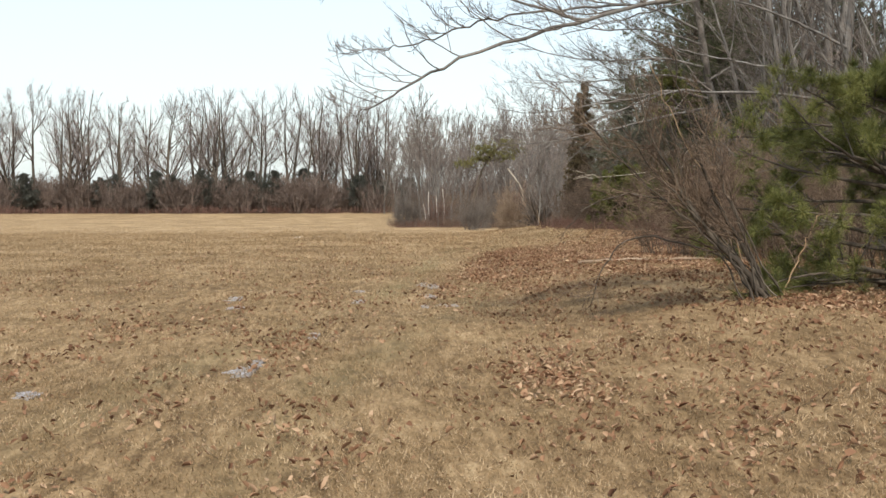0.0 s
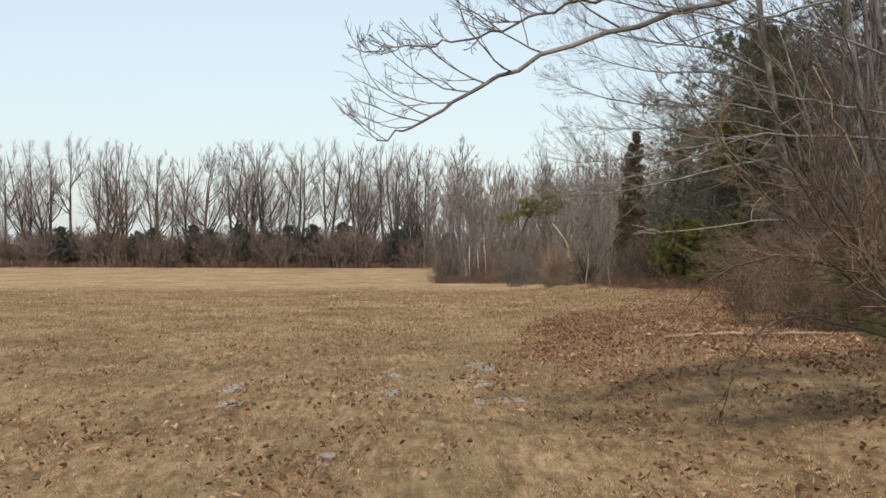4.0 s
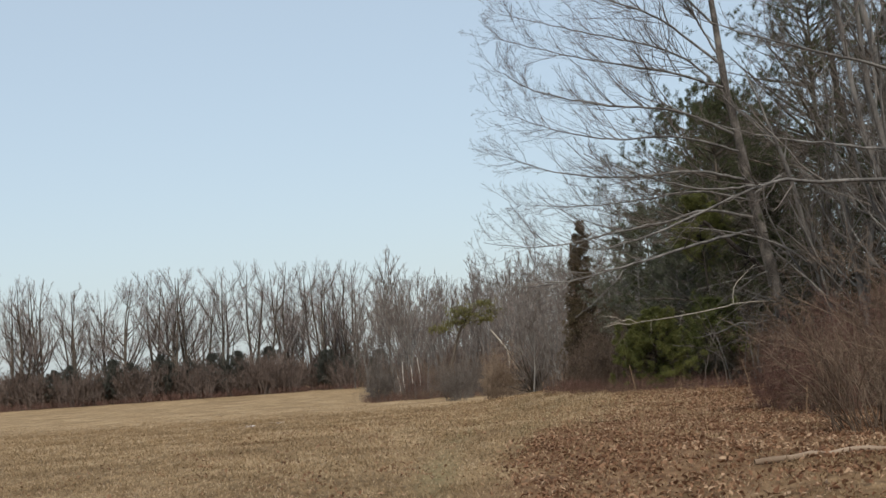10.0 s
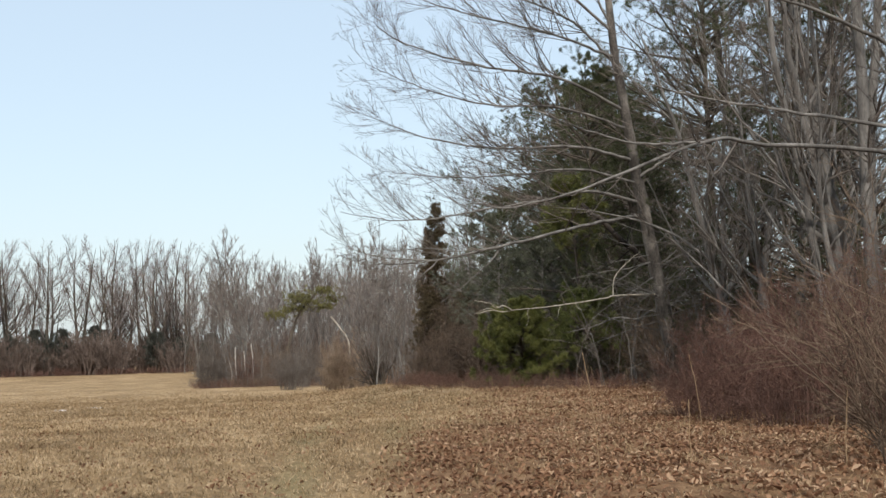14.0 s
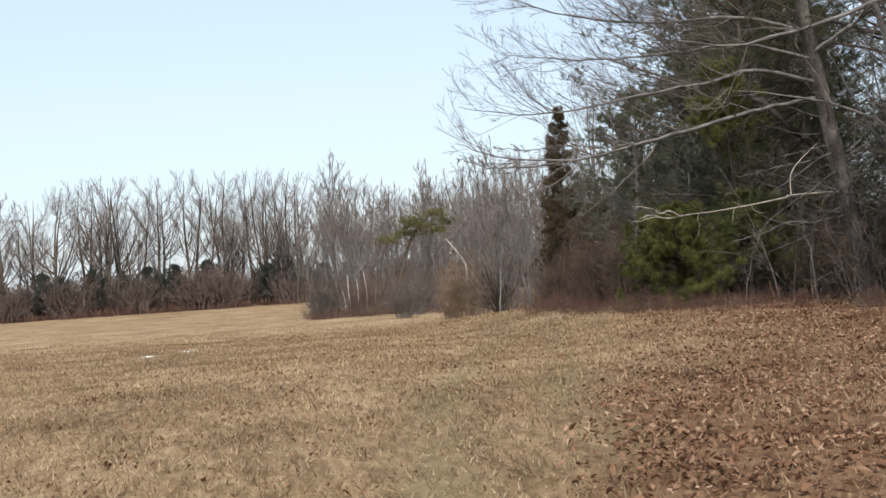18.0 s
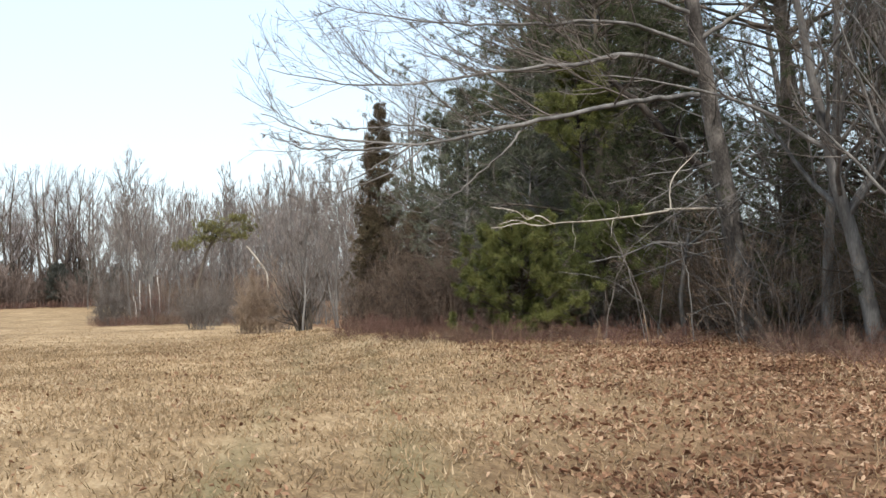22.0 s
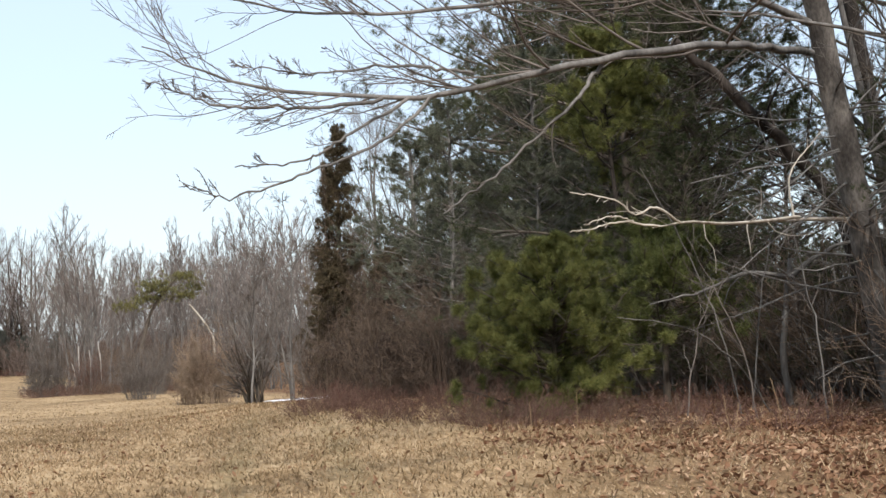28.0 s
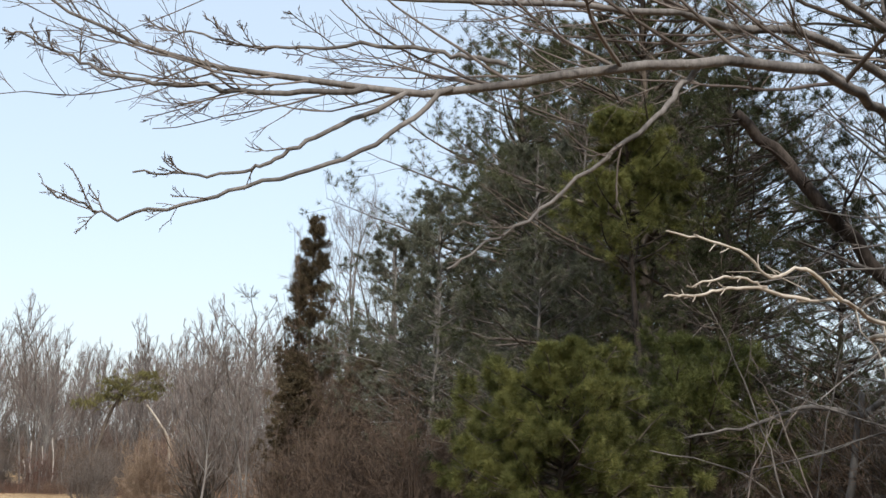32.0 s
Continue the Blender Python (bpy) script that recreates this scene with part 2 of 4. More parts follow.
    c = mix(sep.outputs[1], straw, green)
    c = mix(sep.outputs[0], c, litter)
    l.new(c, bsdf.inputs["Base Color"])
    b = n.new("ShaderNodeBump")
    b.inputs["Strength"].default_value, b.inputs["Distance"].default_value = 0.8, 0.05
    l.new(tex(18, 4, 0.65), b.inputs["Height"])
    l.new(b.outputs["Normal"], bsdf.inputs["Normal"])
    return m


GROUND = ground_material()

# ---- mesh tools ----
RNG = np.random.default_rng(7)


def unit(v):
    return v / np.maximum(np.linalg.norm(v, axis=-1, keepdims=True), 1e-9)


def mesh_from(name, pieces, mats, smooth=True):
    """One mesh out of (vertices, faces) arrays; all faces of one piece have the same number of corners."""
    mats = mats if isinstance(mats, (list, tuple)) else [mats]
    me = bpy.data.meshes.new(name)
    verts = np.concatenate([p[0] for p in pieces]).astype(np.float32)
    loops, starts, slot, at, off = [], [], [], 0, 0
    for p in pieces:
        f = np.asarray(p[1])
        loops.append((f + off).ravel())
        starts.append(at + np.arange(len(f)) * f.shape[1])
        slot.append(np.full(len(f), p[2] if len(p) > 2 else 0))
        at += f.size
        off += len(p[0])
    loops, starts, slot = np.concatenate(loops), np.concatenate(starts), np.concatenate(slot)
    me.vertices.add(len(verts))
    me.vertices.foreach_set("co", verts.ravel())
    me.loops.add(len(loops))
    me.loops.foreach_set("vertex_index", loops.astype(np.int32))
    me.polygons.add(len(starts))
    me.polygons.foreach_set("loop_start", starts.astype(np.int32))
    for m in mats:
        me.materials.append(m)
    if len(mats) > 1:
        me.polygons.foreach_set("material_index", slot.astype(np.int32))
    if smooth:
        me.polygons.foreach_set("use_smooth", np.ones(len(starts), bool))
    me.update(calc_edges=True)
    return me


def part(name, pieces, mats, parent, label="", smooth=True):
    ob = new(name, mesh_from(name, pieces, mats, smooth))
    ob.parent = parent
    if label:
        tagged(ob, label)
    return ob


def thing(name, place, label, category, group="", kind=""):
    ob = new(name)
    ob.location = place
    ob.empty_display_size = 0.2
    return tagged(ob, label, category, group, kind)


def grow(rng, start, way, length, r0, r1, n, wig=0.15, up=0.0, sag=0.0):
    """Crooked tapering branches: points (N, n, 3) and radii (N, n)."""
    p, d = np.array(start, float), unit(np.array(way, float))
    pts, step = [p], (np.asarray(length, float) / (n - 1))[:, None]
    for i in range(n - 1):
        d = unit(d + wig * rng.normal(size=d.shape) + np.array([0, 0, up - sag * (1 - i / n)]))
        p = p + d * step
        pts.append(p)
    t = np.linspace(0, 1, n)[None, :] ** 0.8
    rad = np.asarray(r0, float)[:, None] * (1 - t) + np.asarray(r1, float)[:, None] * t
    return np.stack(pts, 1), rad


def sprout(rng, pts, rad, count, lo, hi, angle, ratio, r_ratio, n, wig=0.2, up=0.05, r_min=0.002, end=0.35, jitter=0.25, cap=99.0, shrink=0.6):
    """Side branches along given ones."""
    num, m, _ = pts.shape
    par = np.repeat(np.arange(num), count)
    t = rng.uniform(lo, hi, len(par))
    f = t * (m - 1)
    i = np.minimum(f.astype(int), m - 2)
    w = (f - i)[:, None]
    a, b = pts[par, i], pts[par, i + 1]
    tan = unit(b - a)
    start = a * (1 - w) + b * w
    rr = rad[par, i] * (1 - w[:, 0]) + rad[par, i + 1] * w[:, 0]
    side = unit(np.cross(tan, rng.normal(size=tan.shape)))
    ang = np.radians(angle) * rng.uniform(1 - jitter, 1 + jitter, len(par))[:, None]
    way = tan * np.cos(ang) + side * np.sin(ang)
    full = np.linalg.norm(np.diff(pts, axis=1), axis=2).sum(1)[par]
    length = np.minimum(full * ratio * (1 - shrink * t) * rng.uniform(0.6, 1.25, len(par)), cap)
    r0 = np.maximum(rr * r_ratio, r_min)
    return grow(rng, start, way, length, r0, np.maximum(r0 * end, r_min * 0.7), n, wig, up)


def rising(g, drop=0.08):
    """Only those branches that do not hang."""
    keep = g[0][:, :, 2].min(1) > g[0][:, 0, 2] - drop
    return g[0][keep], g[1][keep]


def tubes(pts, rad, sides=5):
    """Tubes round many branches of one length in points."""
    num, n, _ = pts.shape
    tan = unit(np.gradient(pts, axis=1))
    ref = unit(np.cross(tan.mean(1) + 1e-3, np.array([0.31, 0.83, -0.47])))[:, None, :]
    a = unit(ref - tan * (ref * tan).sum(2, keepdims=True))
    b = np.cross(tan, a)
    ang = np.arange(sides) * 2 * np.pi / sides
    ring = pts[:, :, None, :] + rad[:, :, None, None] * (np.cos(ang)[None, None, :, None] * a[:, :, None, :] + np.sin(ang)[None, None, :, None] * b[:, :, None, :])
    idx = np.arange(num * n * sides).reshape(num, n, sides)
    lo, hi = idx[:, :-1], idx[:, 1:]
    faces = np.stack([lo, np.roll(lo, -1, 2), np.roll(hi, -1, 2), hi], -1).reshape(-1, 4)
    return ring.reshape(-1, 3), faces


def spline(points, n):
    """A smooth line through a few places."""
    p = np.array(points, float)
    t = np.linspace(0, len(p) - 1, n)
    i = np.clip(t.astype(int), 0, len(p) - 2)
    w = (t - i)[:, None]
    q = np.concatenate([[2 * p[0] - p[1]], p, [2 * p[-1] - p[-2]]])
    a, b, c, d = q[i], q[i + 1], q[i + 2], q[i + 3]
    return 0.5 * (2 * b + (c - a) * w + (2 * a - 5 * b + 4 * c - d) * w ** 2 + (3 * b - a - 3 * c + d) * w ** 3)


def limb(points, r0, r1, n=24, rough=0.04, rng=RNG):
    p = spline(points, n)
    p[1:-1] += rng.normal(size=(n - 2, 3)) * rough
    t = np.linspace(0, 1, n)
    return p[None], (r0 * (1 - t) + r1 * t)[None]


def tufts(rng, centres, ways, count, length, width, fan=0.8):
    """Needle tufts: single thin triangles that fan out from each centre."""
    num = len(centres)
    c = np.repeat(centres, count, 0)
    w = np.repeat(unit(ways), count, 0)
    d = unit(w * 0.7 + fan * rng.normal(size=c.shape))
    s = unit(np.cross(d, rng.normal(size=c.shape))) * width * 0.5
    ln = length * rng.uniform(0.6, 1.15, len(c))[:, None]
    v = np.stack([c - s, c + s, c + d * ln], 1).reshape(-1, 3)
    return v, np.arange(len(c) * 3).reshape(-1, 3)


# ---- ground ----
GY = [-400, 30, 45, 60, 75, 90, 108, 125, 145, 176, 210, 250, 300, 360, 600, 4000]
GZ = [0, 0, -0.04, -0.14, -0.32, -0.56, -0.88, -1.15, -1.4, -1.6, -1.6, -1.4, -0.95, -0.6, 0, 0]


def ground_z(x, y):
    x, y = np.asarray(x, float), np.asarray(y, float)
    drop = np.interp(y, GY, GZ)
    side = np.clip((x - 1.5) / 3.0, 0, 1)
    bank = side * side * (3 - 2 * side) * np.interp(y, [0, 12, 28, 36, 43, 60], [0.4, 0.45, 0.36, 0.26, 0.1, 0.0])
    deep = np.clip((x - 5) / 5, 0, 1)
    bank = bank + deep * deep * (3 - 2 * deep) * np.interp(y, [36, 45, 60, 80, 106], [0.0, 0.12, 0.3, 0.5, 0.0])
    lumps = 0.03 * np.sin(x * 0.9 + 1.3 * np.sin(y * 0.31)) * np.sin(y * 0.53 + x * 0.2)
    return drop + bank + lumps


LITTER_Y = [-20, 0, 13.5, 20, 27, 33, 36, 42, 51, 57, 69, 85, 110, 130, 176, 230, 290]
LITTER_X = [-0.5, 0.2, 0.6, 1.0, 1.4, 2.1, 2.6, 3.8, 6.2, 7.6, 10.6, 12.5, 17, 18, 12, 10, 9]


def litter(x, y):
    """How much fallen leaf covers the ground, 0 to 1."""
    edge = np.interp(y, LITTER_Y, LITTER_X)
    soft = np.interp(y, [0, 24, 30, 38, 42, 49, 62, 75], [3.0, 1.8, 0.9, 0.9, 1.6, 6.0, 4.5, 1.8])
    return np.clip((x - edge + 0.2) / soft, 0, 1) * np.interp(y, [-20, 0, 12, 19, 25, 30, 90, 300, 400], [0.05, 0.06, 0.08, 0.14, 0.5, 0.9, 1, 1, 0])


TRACK = [(-2.4, 0), (-1.15, 13), (0.3, 20), (1.2, 26), (1.9, 34), (3.0, 44), (5.6, 58), (10.0, 85), (13, 104)]


def track_x(y):
    return np.interp(y, [p[1] for p in TRACK], [p[0] for p in TRACK])


def axis(lo, hi, fine_lo, fine_hi, fine, grow_by=1.12):
    a = list(np.arange(fine_lo, fine_hi, fine))
    s = fine
    while a[-1] < hi:
        s *= grow_by
        a.append(a[-1] + s)
    s = fine
    while a[0] > lo:
        s *= grow_by
        a.insert(0, a[0] - s)
    return np.array(a)


def build_ground():
    gx, gy = axis(-2500, 2500, -14, 20, 0.25), axis(-600, 3500, -2, 75, 0.25)
    xx, yy = np.meshgrid(gx, gy)
    x, y = xx.ravel(), yy.ravel()
    near = (np.abs(x) < 22) & (y < 78)
    z = ground_z(x, y)
    z = z + np.where(near, 0.012 * RNG.normal(size=len(x)), 0)
    v = np.stack([x, y, z], 1)
    nx, ny = len(gx), len(gy)
    i = np.arange(nx * ny).reshape(ny, nx)
    f = np.stack([i[:-1, :-1], i[:-1, 1:], i[1:, 1:], i[1:, :-1]], -1).reshape(-1, 4)
    ob = new("ground", mesh_from("ground", [(v, f)], GROUND))
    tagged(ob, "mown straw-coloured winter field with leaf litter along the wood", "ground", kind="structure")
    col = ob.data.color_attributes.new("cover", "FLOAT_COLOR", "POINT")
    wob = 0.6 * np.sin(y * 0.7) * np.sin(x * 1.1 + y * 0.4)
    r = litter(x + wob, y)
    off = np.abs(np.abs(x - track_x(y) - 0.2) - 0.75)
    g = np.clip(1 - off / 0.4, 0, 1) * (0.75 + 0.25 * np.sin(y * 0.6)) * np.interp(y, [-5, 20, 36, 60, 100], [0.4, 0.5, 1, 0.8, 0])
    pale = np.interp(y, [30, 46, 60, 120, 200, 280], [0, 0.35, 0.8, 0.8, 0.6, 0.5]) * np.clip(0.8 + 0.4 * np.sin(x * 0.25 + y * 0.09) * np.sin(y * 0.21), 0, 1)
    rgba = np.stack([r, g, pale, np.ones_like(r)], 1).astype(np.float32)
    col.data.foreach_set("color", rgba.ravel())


build_ground()


# ---- trees ----
def hardwood(rng, height, radius, limbs=14, lean=0.05, spread=48, lo=0.3, fine=True, thick=1.0, lift=0.06):
    """A bare tree round the origin: lists of (points, radii, sides) for trunk, limbs and twigs."""
    t = grow(rng, [[0, 0, -0.15]], [[rng.normal() * lean, rng.normal() * lean, 1]], [height], [radius], [radius * 0.12], 14, 0.05, 0.03)
    a = sprout(rng, *t, limbs, lo, 0.97, spread, 0.5, 0.5, 10, 0.10, lift, 0.012 * thick, 0.2)
    b = sprout(rng, *a, 6, 0.15, 0.98, 38, 0.55, 0.5, 7, 0.11, lift, 0.007 * thick, 0.35)
    c = sprout(rng, *b, 5, 0.12, 0.97, 34, 0.6, 0.55, 5, 0.11, 0.05, 0.004 * thick, 0.5)
    out = [t, a, b, c]
    if fine:
        out.append(sprout(rng, *c, 4, 0.15, 0.97, 34, 0.6, 0.6, 3, 0.12, 0.05, 0.0026 * thick, 0.7))
    return out


def tree_parts(root, g, bark, twig):
    """Trunk and crown; the crown takes in the limbs that nobody could tell apart."""
    for k in range(len(g[0][0])):
        part("trunk", [tubes(g[0][0][k:k + 1], g[0][1][k:k + 1], 9)], bark, root)
    part("crown", [(*tubes(*g[1], 6), 0)] + [(*tubes(*x, 4 if i == 0 else 3), 1) for i, x in enumerate(g[2:])], [bark, twig], root)


def vase_tree(rng, height, radius, stems=1):
    """A far tree: one or two leaders with long limbs that sweep upwards into a rounded crown of fine twigs."""
    az = rng.uniform(0, 6.28) + np.arange(stems) * 6.28 / stems
    ways = np.stack([np.cos(az) * 0.12 * (stems - 1), np.sin(az) * 0.12 * (stems - 1), np.ones(stems)], 1)
    s = grow(rng, np.repeat([[0, 0, -0.3]], stems, 0), ways, height * rng.uniform(0.9, 0.96, stems), np.full(stems, radius), np.full(stems, 0.03), 16, 0.04, 0.03)
    a = sprout(rng, *s, 15 if stems == 1 else 10, 0.2, 0.9, 50, 0.66, 0.5, 11, 0.06, 0.10, 0.04, 0.2, shrink=0.78)
    b = sprout(rng, *a, 11, 0.15, 0.97, 34, 0.42, 0.5, 7, 0.06, 0.07, 0.018, 0.4)
    c = sprout(rng, *b, 8, 0.12, 0.97, 30, 0.55, 0.6, 4, 0.06, 0.06, 0.0105, 0.6)
    return [s, a, b, c]


def shrub(rng, stems, height, radius, spread=0.5, thick=0.012, twig_r=0.003, l2=7, l3=4, up=0.02, base=0.35, wig=0.12):
    """Many stems from one base."""
    az, rr = rng.uniform(0, 6.28, stems), base * np.sqrt(rng.uniform(0, 1, stems))
    st = np.stack([np.cos(az) * rr, np.sin(az) * rr, np.full(stems, -0.05)], 1)
    out = rng.uniform(0.1, 1, stems) * spread
    az2 = az + rng.normal(size=stems) * 0.5
    ways = np.stack([np.cos(az2) * out, np.sin(az2) * out, np.ones(stems)], 1)
    s = grow(rng, st, ways, height * rng.uniform(0.65, 1.15, stems), thick * rng.uniform(0.6, 1.3, stems), np.full(stems, twig_r), 9, wig, up, 0.02)
    a = sprout(rng, *s, l2, 0.15, 0.98, 40, 0.45, 0.55, 5, 0.18, 0.04, twig_r, 0.5)
    b = sprout(rng, *a, l3, 0.1, 1.0, 38, 0.55, 0.6, 3, 0.2, 0.04, twig_r * 0.8, 0.7)
    return [s, a, b]


def dome_shrub(rng, stems, height, radius, thick=0.007, twig_r=0.0026, l2=10, l3=7, foot=0.45, lean=(0.0, 0.0)):
    """A rounded shrub: stems that bow outwards to an uneven dome, with fine twigs on all sides."""
    az, el = rng.uniform(0, 6.28, stems), np.arcsin(rng.uniform(0.12, 1.0, stems))
    far = rng.uniform(0.62, 1.06, stems) * (1 + 0.12 * np.sin(3 * az + 1) + 0.08 * np.sin(5 * az))
    tip = np.stack([np.cos(az) * np.cos(el) * radius * far + lean[0], np.sin(az) * np.cos(el) * radius * far + lean[1], np.sin(el) * height * far], 1)
    rr = foot * radius * np.sqrt(rng.uniform(0, 1, stems))
    st = np.stack([np.cos(az) * rr, np.sin(az) * rr, np.full(stems, -0.05)], 1)
    t = np.linspace(0, 1, 9)[None, :, None]
    bow = np.stack([np.zeros(stems), np.zeros(stems), 0.22 * np.linalg.norm(tip - st, axis=1) * np.cos(el)], 1)[:, None, :]
    p = st[:, None, :] * (1 - t) + tip[:, None, :] * t + bow * np.sin(np.pi * t) + 0.035 * radius * t * rng.normal(size=(stems, 9, 3))
    tt = np.linspace(0, 1, 9)[None, :]
    rad = thick * rng.uniform(0.6, 1.3, stems)[:, None] * (1 - tt) + twig_r * tt
    s = (p, rad)
    a = sprout(rng, *s, l2, 0.2, 1.0, 46, 0.34, 0.55, 5, 0.16, 0.02, twig_r, 0.6)
    b = sprout(rng, *a, l3, 0.1, 1.0, 42, 0.6, 0.65, 3, 0.18, 0.02, twig_r * 0.85, 0.75)
    return [s, a, b]


def shrub_parts(root, g, stem_mat, twig_mat, single=False):
    """Single: each stem is a part of its own."""
    if single:
        for k in range(len(g[0][0])):
            part("stem", [tubes(g[0][0][k:k + 1], g[0][1][k:k + 1], 5)], stem_mat, root)
        part("crown", [tubes(*x, 3) for x in g[1:]], twig_mat, root)
    else:
        for k in range(4):
            part("stem", [tubes(g[0][0][k:k + 1], g[0][1][k:k + 1], 5)], stem_mat, root)
        part("crown", [(*tubes(g[0][0][4:], g[0][1][4:], 4), 0)] + [(*tubes(*x, 3), 1) for x in g[1:]], [stem_mat, twig_mat], root)


def pine(rng, height, radius, lo=0.12, whorls=16, reach=0.42, needle=0.11, width=0.009, per=12, shoots=5, droop=0.02, fill=1.0):
    """A pine: trunk, whorled boughs, twigs, needle tufts."""
    t = grow(rng, [[0, 0, -0.15]], [[0, 0, 1]], [height], [radius], [0.02], 14, 0.025, 0.02)
    par, rad = t
    z = np.sort(rng.uniform(lo, 0.98, whorls * 5))
    f = z * 13
    i = np.minimum(f.astype(int), 12)
    w = (f - i)[:, None]
    st = par[0, i] * (1 - w) + par[0, i + 1] * w
    az = rng.uniform(0, 6.28, len(z))
    ln = height * reach * np.sin(np.pi * np.clip(1.02 - z, 0.04, 1) ** 0.75 * 0.62) * rng.uniform(0.55, 1.15, len(z))
    ways = np.stack([np.cos(az), np.sin(az), 0.05 + 0.5 * z], 1)
    a = grow(rng, st, ways, ln, 0.012 + ln * 0.009, np.full(len(z), 0.006), 9, 0.08, 0.035, droop)
    b = sprout(rng, *a, 8, 0.25, 1.0, 50, 0.38, 0.5, 5, 0.12, 0.04, 0.004, 0.6)
    c = sprout(rng, *b, shoots, 0.3, 1.0, 40, 0.45, 0.6, 3, 0.1, 0.08, 0.003, 0.7, cap=0.5)
    q = np.concatenate([c[0][:, 1], c[0][:, 2], b[0][:, -1]])
    d = np.concatenate([c[0][:, 2] - c[0][:, 1], c[0][:, 2] - c[0][:, 1], b[0][:, -1] - b[0][:, -2]])
    keep = rng.uniform(size=len(q)) < fill
    return [t, a, b, c], tufts(rng, q[keep], d[keep], per, needle, width)


def pine_parts(root, g, needles, bark, mat, label="green needle tufts"):
    part("trunk", [tubes(*g[0], 9)], bark, root)
    part("branchwork", [(*tubes(*g[1], 5), 0)] + [(*tubes(*x, 3), 1) for x in g[2:]], [bark, TWIG], root)
    part("foliage", [needles], mat, root, label, smooth=False)


def at_ground(x, y):
    return (x, y, float(ground_z(x, y)))


def scaled(x, y, turn, s, sz=None, sink=0.0):
    p = at_ground(x, y)
    return Matrix.LocRotScale((p[0], p[1], p[2] - sink), Euler((0, 0, turn)), (s, s, sz or s))


# far row of trees along the end of the field
def far_row():
    rng = np.random.default_rng(21)
    models = []
    for k in range(7):
        h = 24.4 + 2.2 * rng.uniform()
        r = thing("field_tree", at_ground(-60 + 9.5 * k, 302), "tall bare grey tree in the row at the field's far end", "tree", "row of trees at the field's end")
        tree_parts(r, vase_tree(rng, h, 0.34 + 0.16 * rng.uniform(), 1 if k % 3 else 2), BARK_DARK, TWIG_HAZED)
        models.append(r)
    x = -130.0
    while x < 60:
        copy_thing(models[int(rng.integers(7))], scaled(x, 304 + rng.uniform(-3, 6), rng.uniform(0, 6), rng.uniform(0.9, 1.06)))
        x += rng.uniform(3.0, 6.4)
    # thinner trees behind the row
    for _ in range(28):
        copy_thing(models[int(rng.integers(7))], scaled(rng.uniform(-120, 70), rng.uniform(310, 345), rng.uniform(0, 6), rng.uniform(0.6, 0.95)))


far_row()


def far_brush():
    rng = np.random.default_rng(5)
    models = []
    for k in range(4):
        r = thing("hedge_shrub", at_ground(-50 + 12 * k, 297), "bare brown undergrowth shrub below the far trees", "shrub", "undergrowth at the field's end")
        shrub_parts(r, shrub(rng, 60, 6.3, 0, 0.45, 0.07, 0.034, 7, 4, 0.06, 2.8), HEDGE, HEDGE)
        models.append(r)
    x = -125.0
    while x < 60:
        copy_thing(models[int(rng.integers(4))], scaled(x, 300 + rng.uniform(-4, 12), rng.uniform(0, 6), rng.uniform(0.7, 1.2)))
        x += rng.uniform(1.5, 2.6)
    low = []
    for k in range(2):
        r = thing("low_brush", at_ground(-30 + 12 * k, 294), "low russet brush along the field's far edge", "shrub", "russet brush at the field's end")
        shrub_parts(r, shrub(rng, 40, 1.8, 0, 0.9, 0.03, 0.018, 5, 3, 0.0, 2.0), TWIG_RED, TWIG_RED)
        low.append(r)
    x = -120.0
    while x < 30:
        copy_thing(low[int(rng.integers(2))], scaled(x, 294 + rng.uniform(-1.5, 2), rng.uniform(0, 6), rng.uniform(0.6, 1.1)))
        x += rng.uniform(2.0, 4.0)
    # round dark evergreens in the hedge
    m = thing("hedge_pine", at_ground(-33, 299), "dark rounded evergreen among the far trees", "tree", "evergreens at the field's end")
    g, nd = pine(rng, 8.6, 0.2, 0.2, 12, 0.40, 0.45, 0.06, 9, 3)
    pine_parts(m, g, nd, BARK_DARK, NEEDLE_HAZED)
    for x in (-70, -62, -55, -50, -43, -38, -29, -24, -19, -13, -9, -3, 3, 8):
        copy_thing(m, scaled(x + rng.uniform(-1, 1), 300 + rng.uniform(-2, 3), rng.uniform(0, 6), rng.uniform(0.75, 1.05)))


far_brush()


# the wood along the field's side
def wood():
    rng = np.random.default_rng(33)
    models = []
    spots = [(15.5, 50.5), (16.4, 53), (16.2, 57.5), (17.5, 47), (15.5, 44), (18, 60)]
    for k, (x, y) in enumerate(spots):
        r = thing("bare_tree", at_ground(x, y), "tall bare grey hardwood at the edge of the wood", "tree", "bare trees of the wood")
        tree_parts(r, hardwood(rng, 12 + 3 * rng.uniform(), 0.14 + 0.10 * rng.uniform(), 16, 0.1, 46, 0.2), BARK, TWIG)
        models.append(r)
    edge_y = [10, 20, 30, 40, 50, 60, 70, 85, 105, 130, 175, 230, 290]
    edge_x = [10, 11, 13, 15, 16.5, 17.5, 16, 16, 18, 18, 11, 7, 5]
    for _ in range(70):
        y = rng.uniform(16, 125)
        x = np.interp(y, edge_y, edge_x) + abs(rng.normal()) * 9
        if 42 < y < 88 and rng.uniform() < 0.7:
            continue
        copy_thing(models[int(rng.integers(6))], scaled(x, y, rng.uniform(0, 6), rng.uniform(0.6, 1.1)))
    for x, y, k in [(15.9, 58, 0.8), (15.2, 54, 0.7), (13.8, 47, 0.55), (16.5, 61, 0.85)]:
        copy_thing(models[int(rng.integers(6))], scaled(x, y, rng.uniform(0, 6), k))
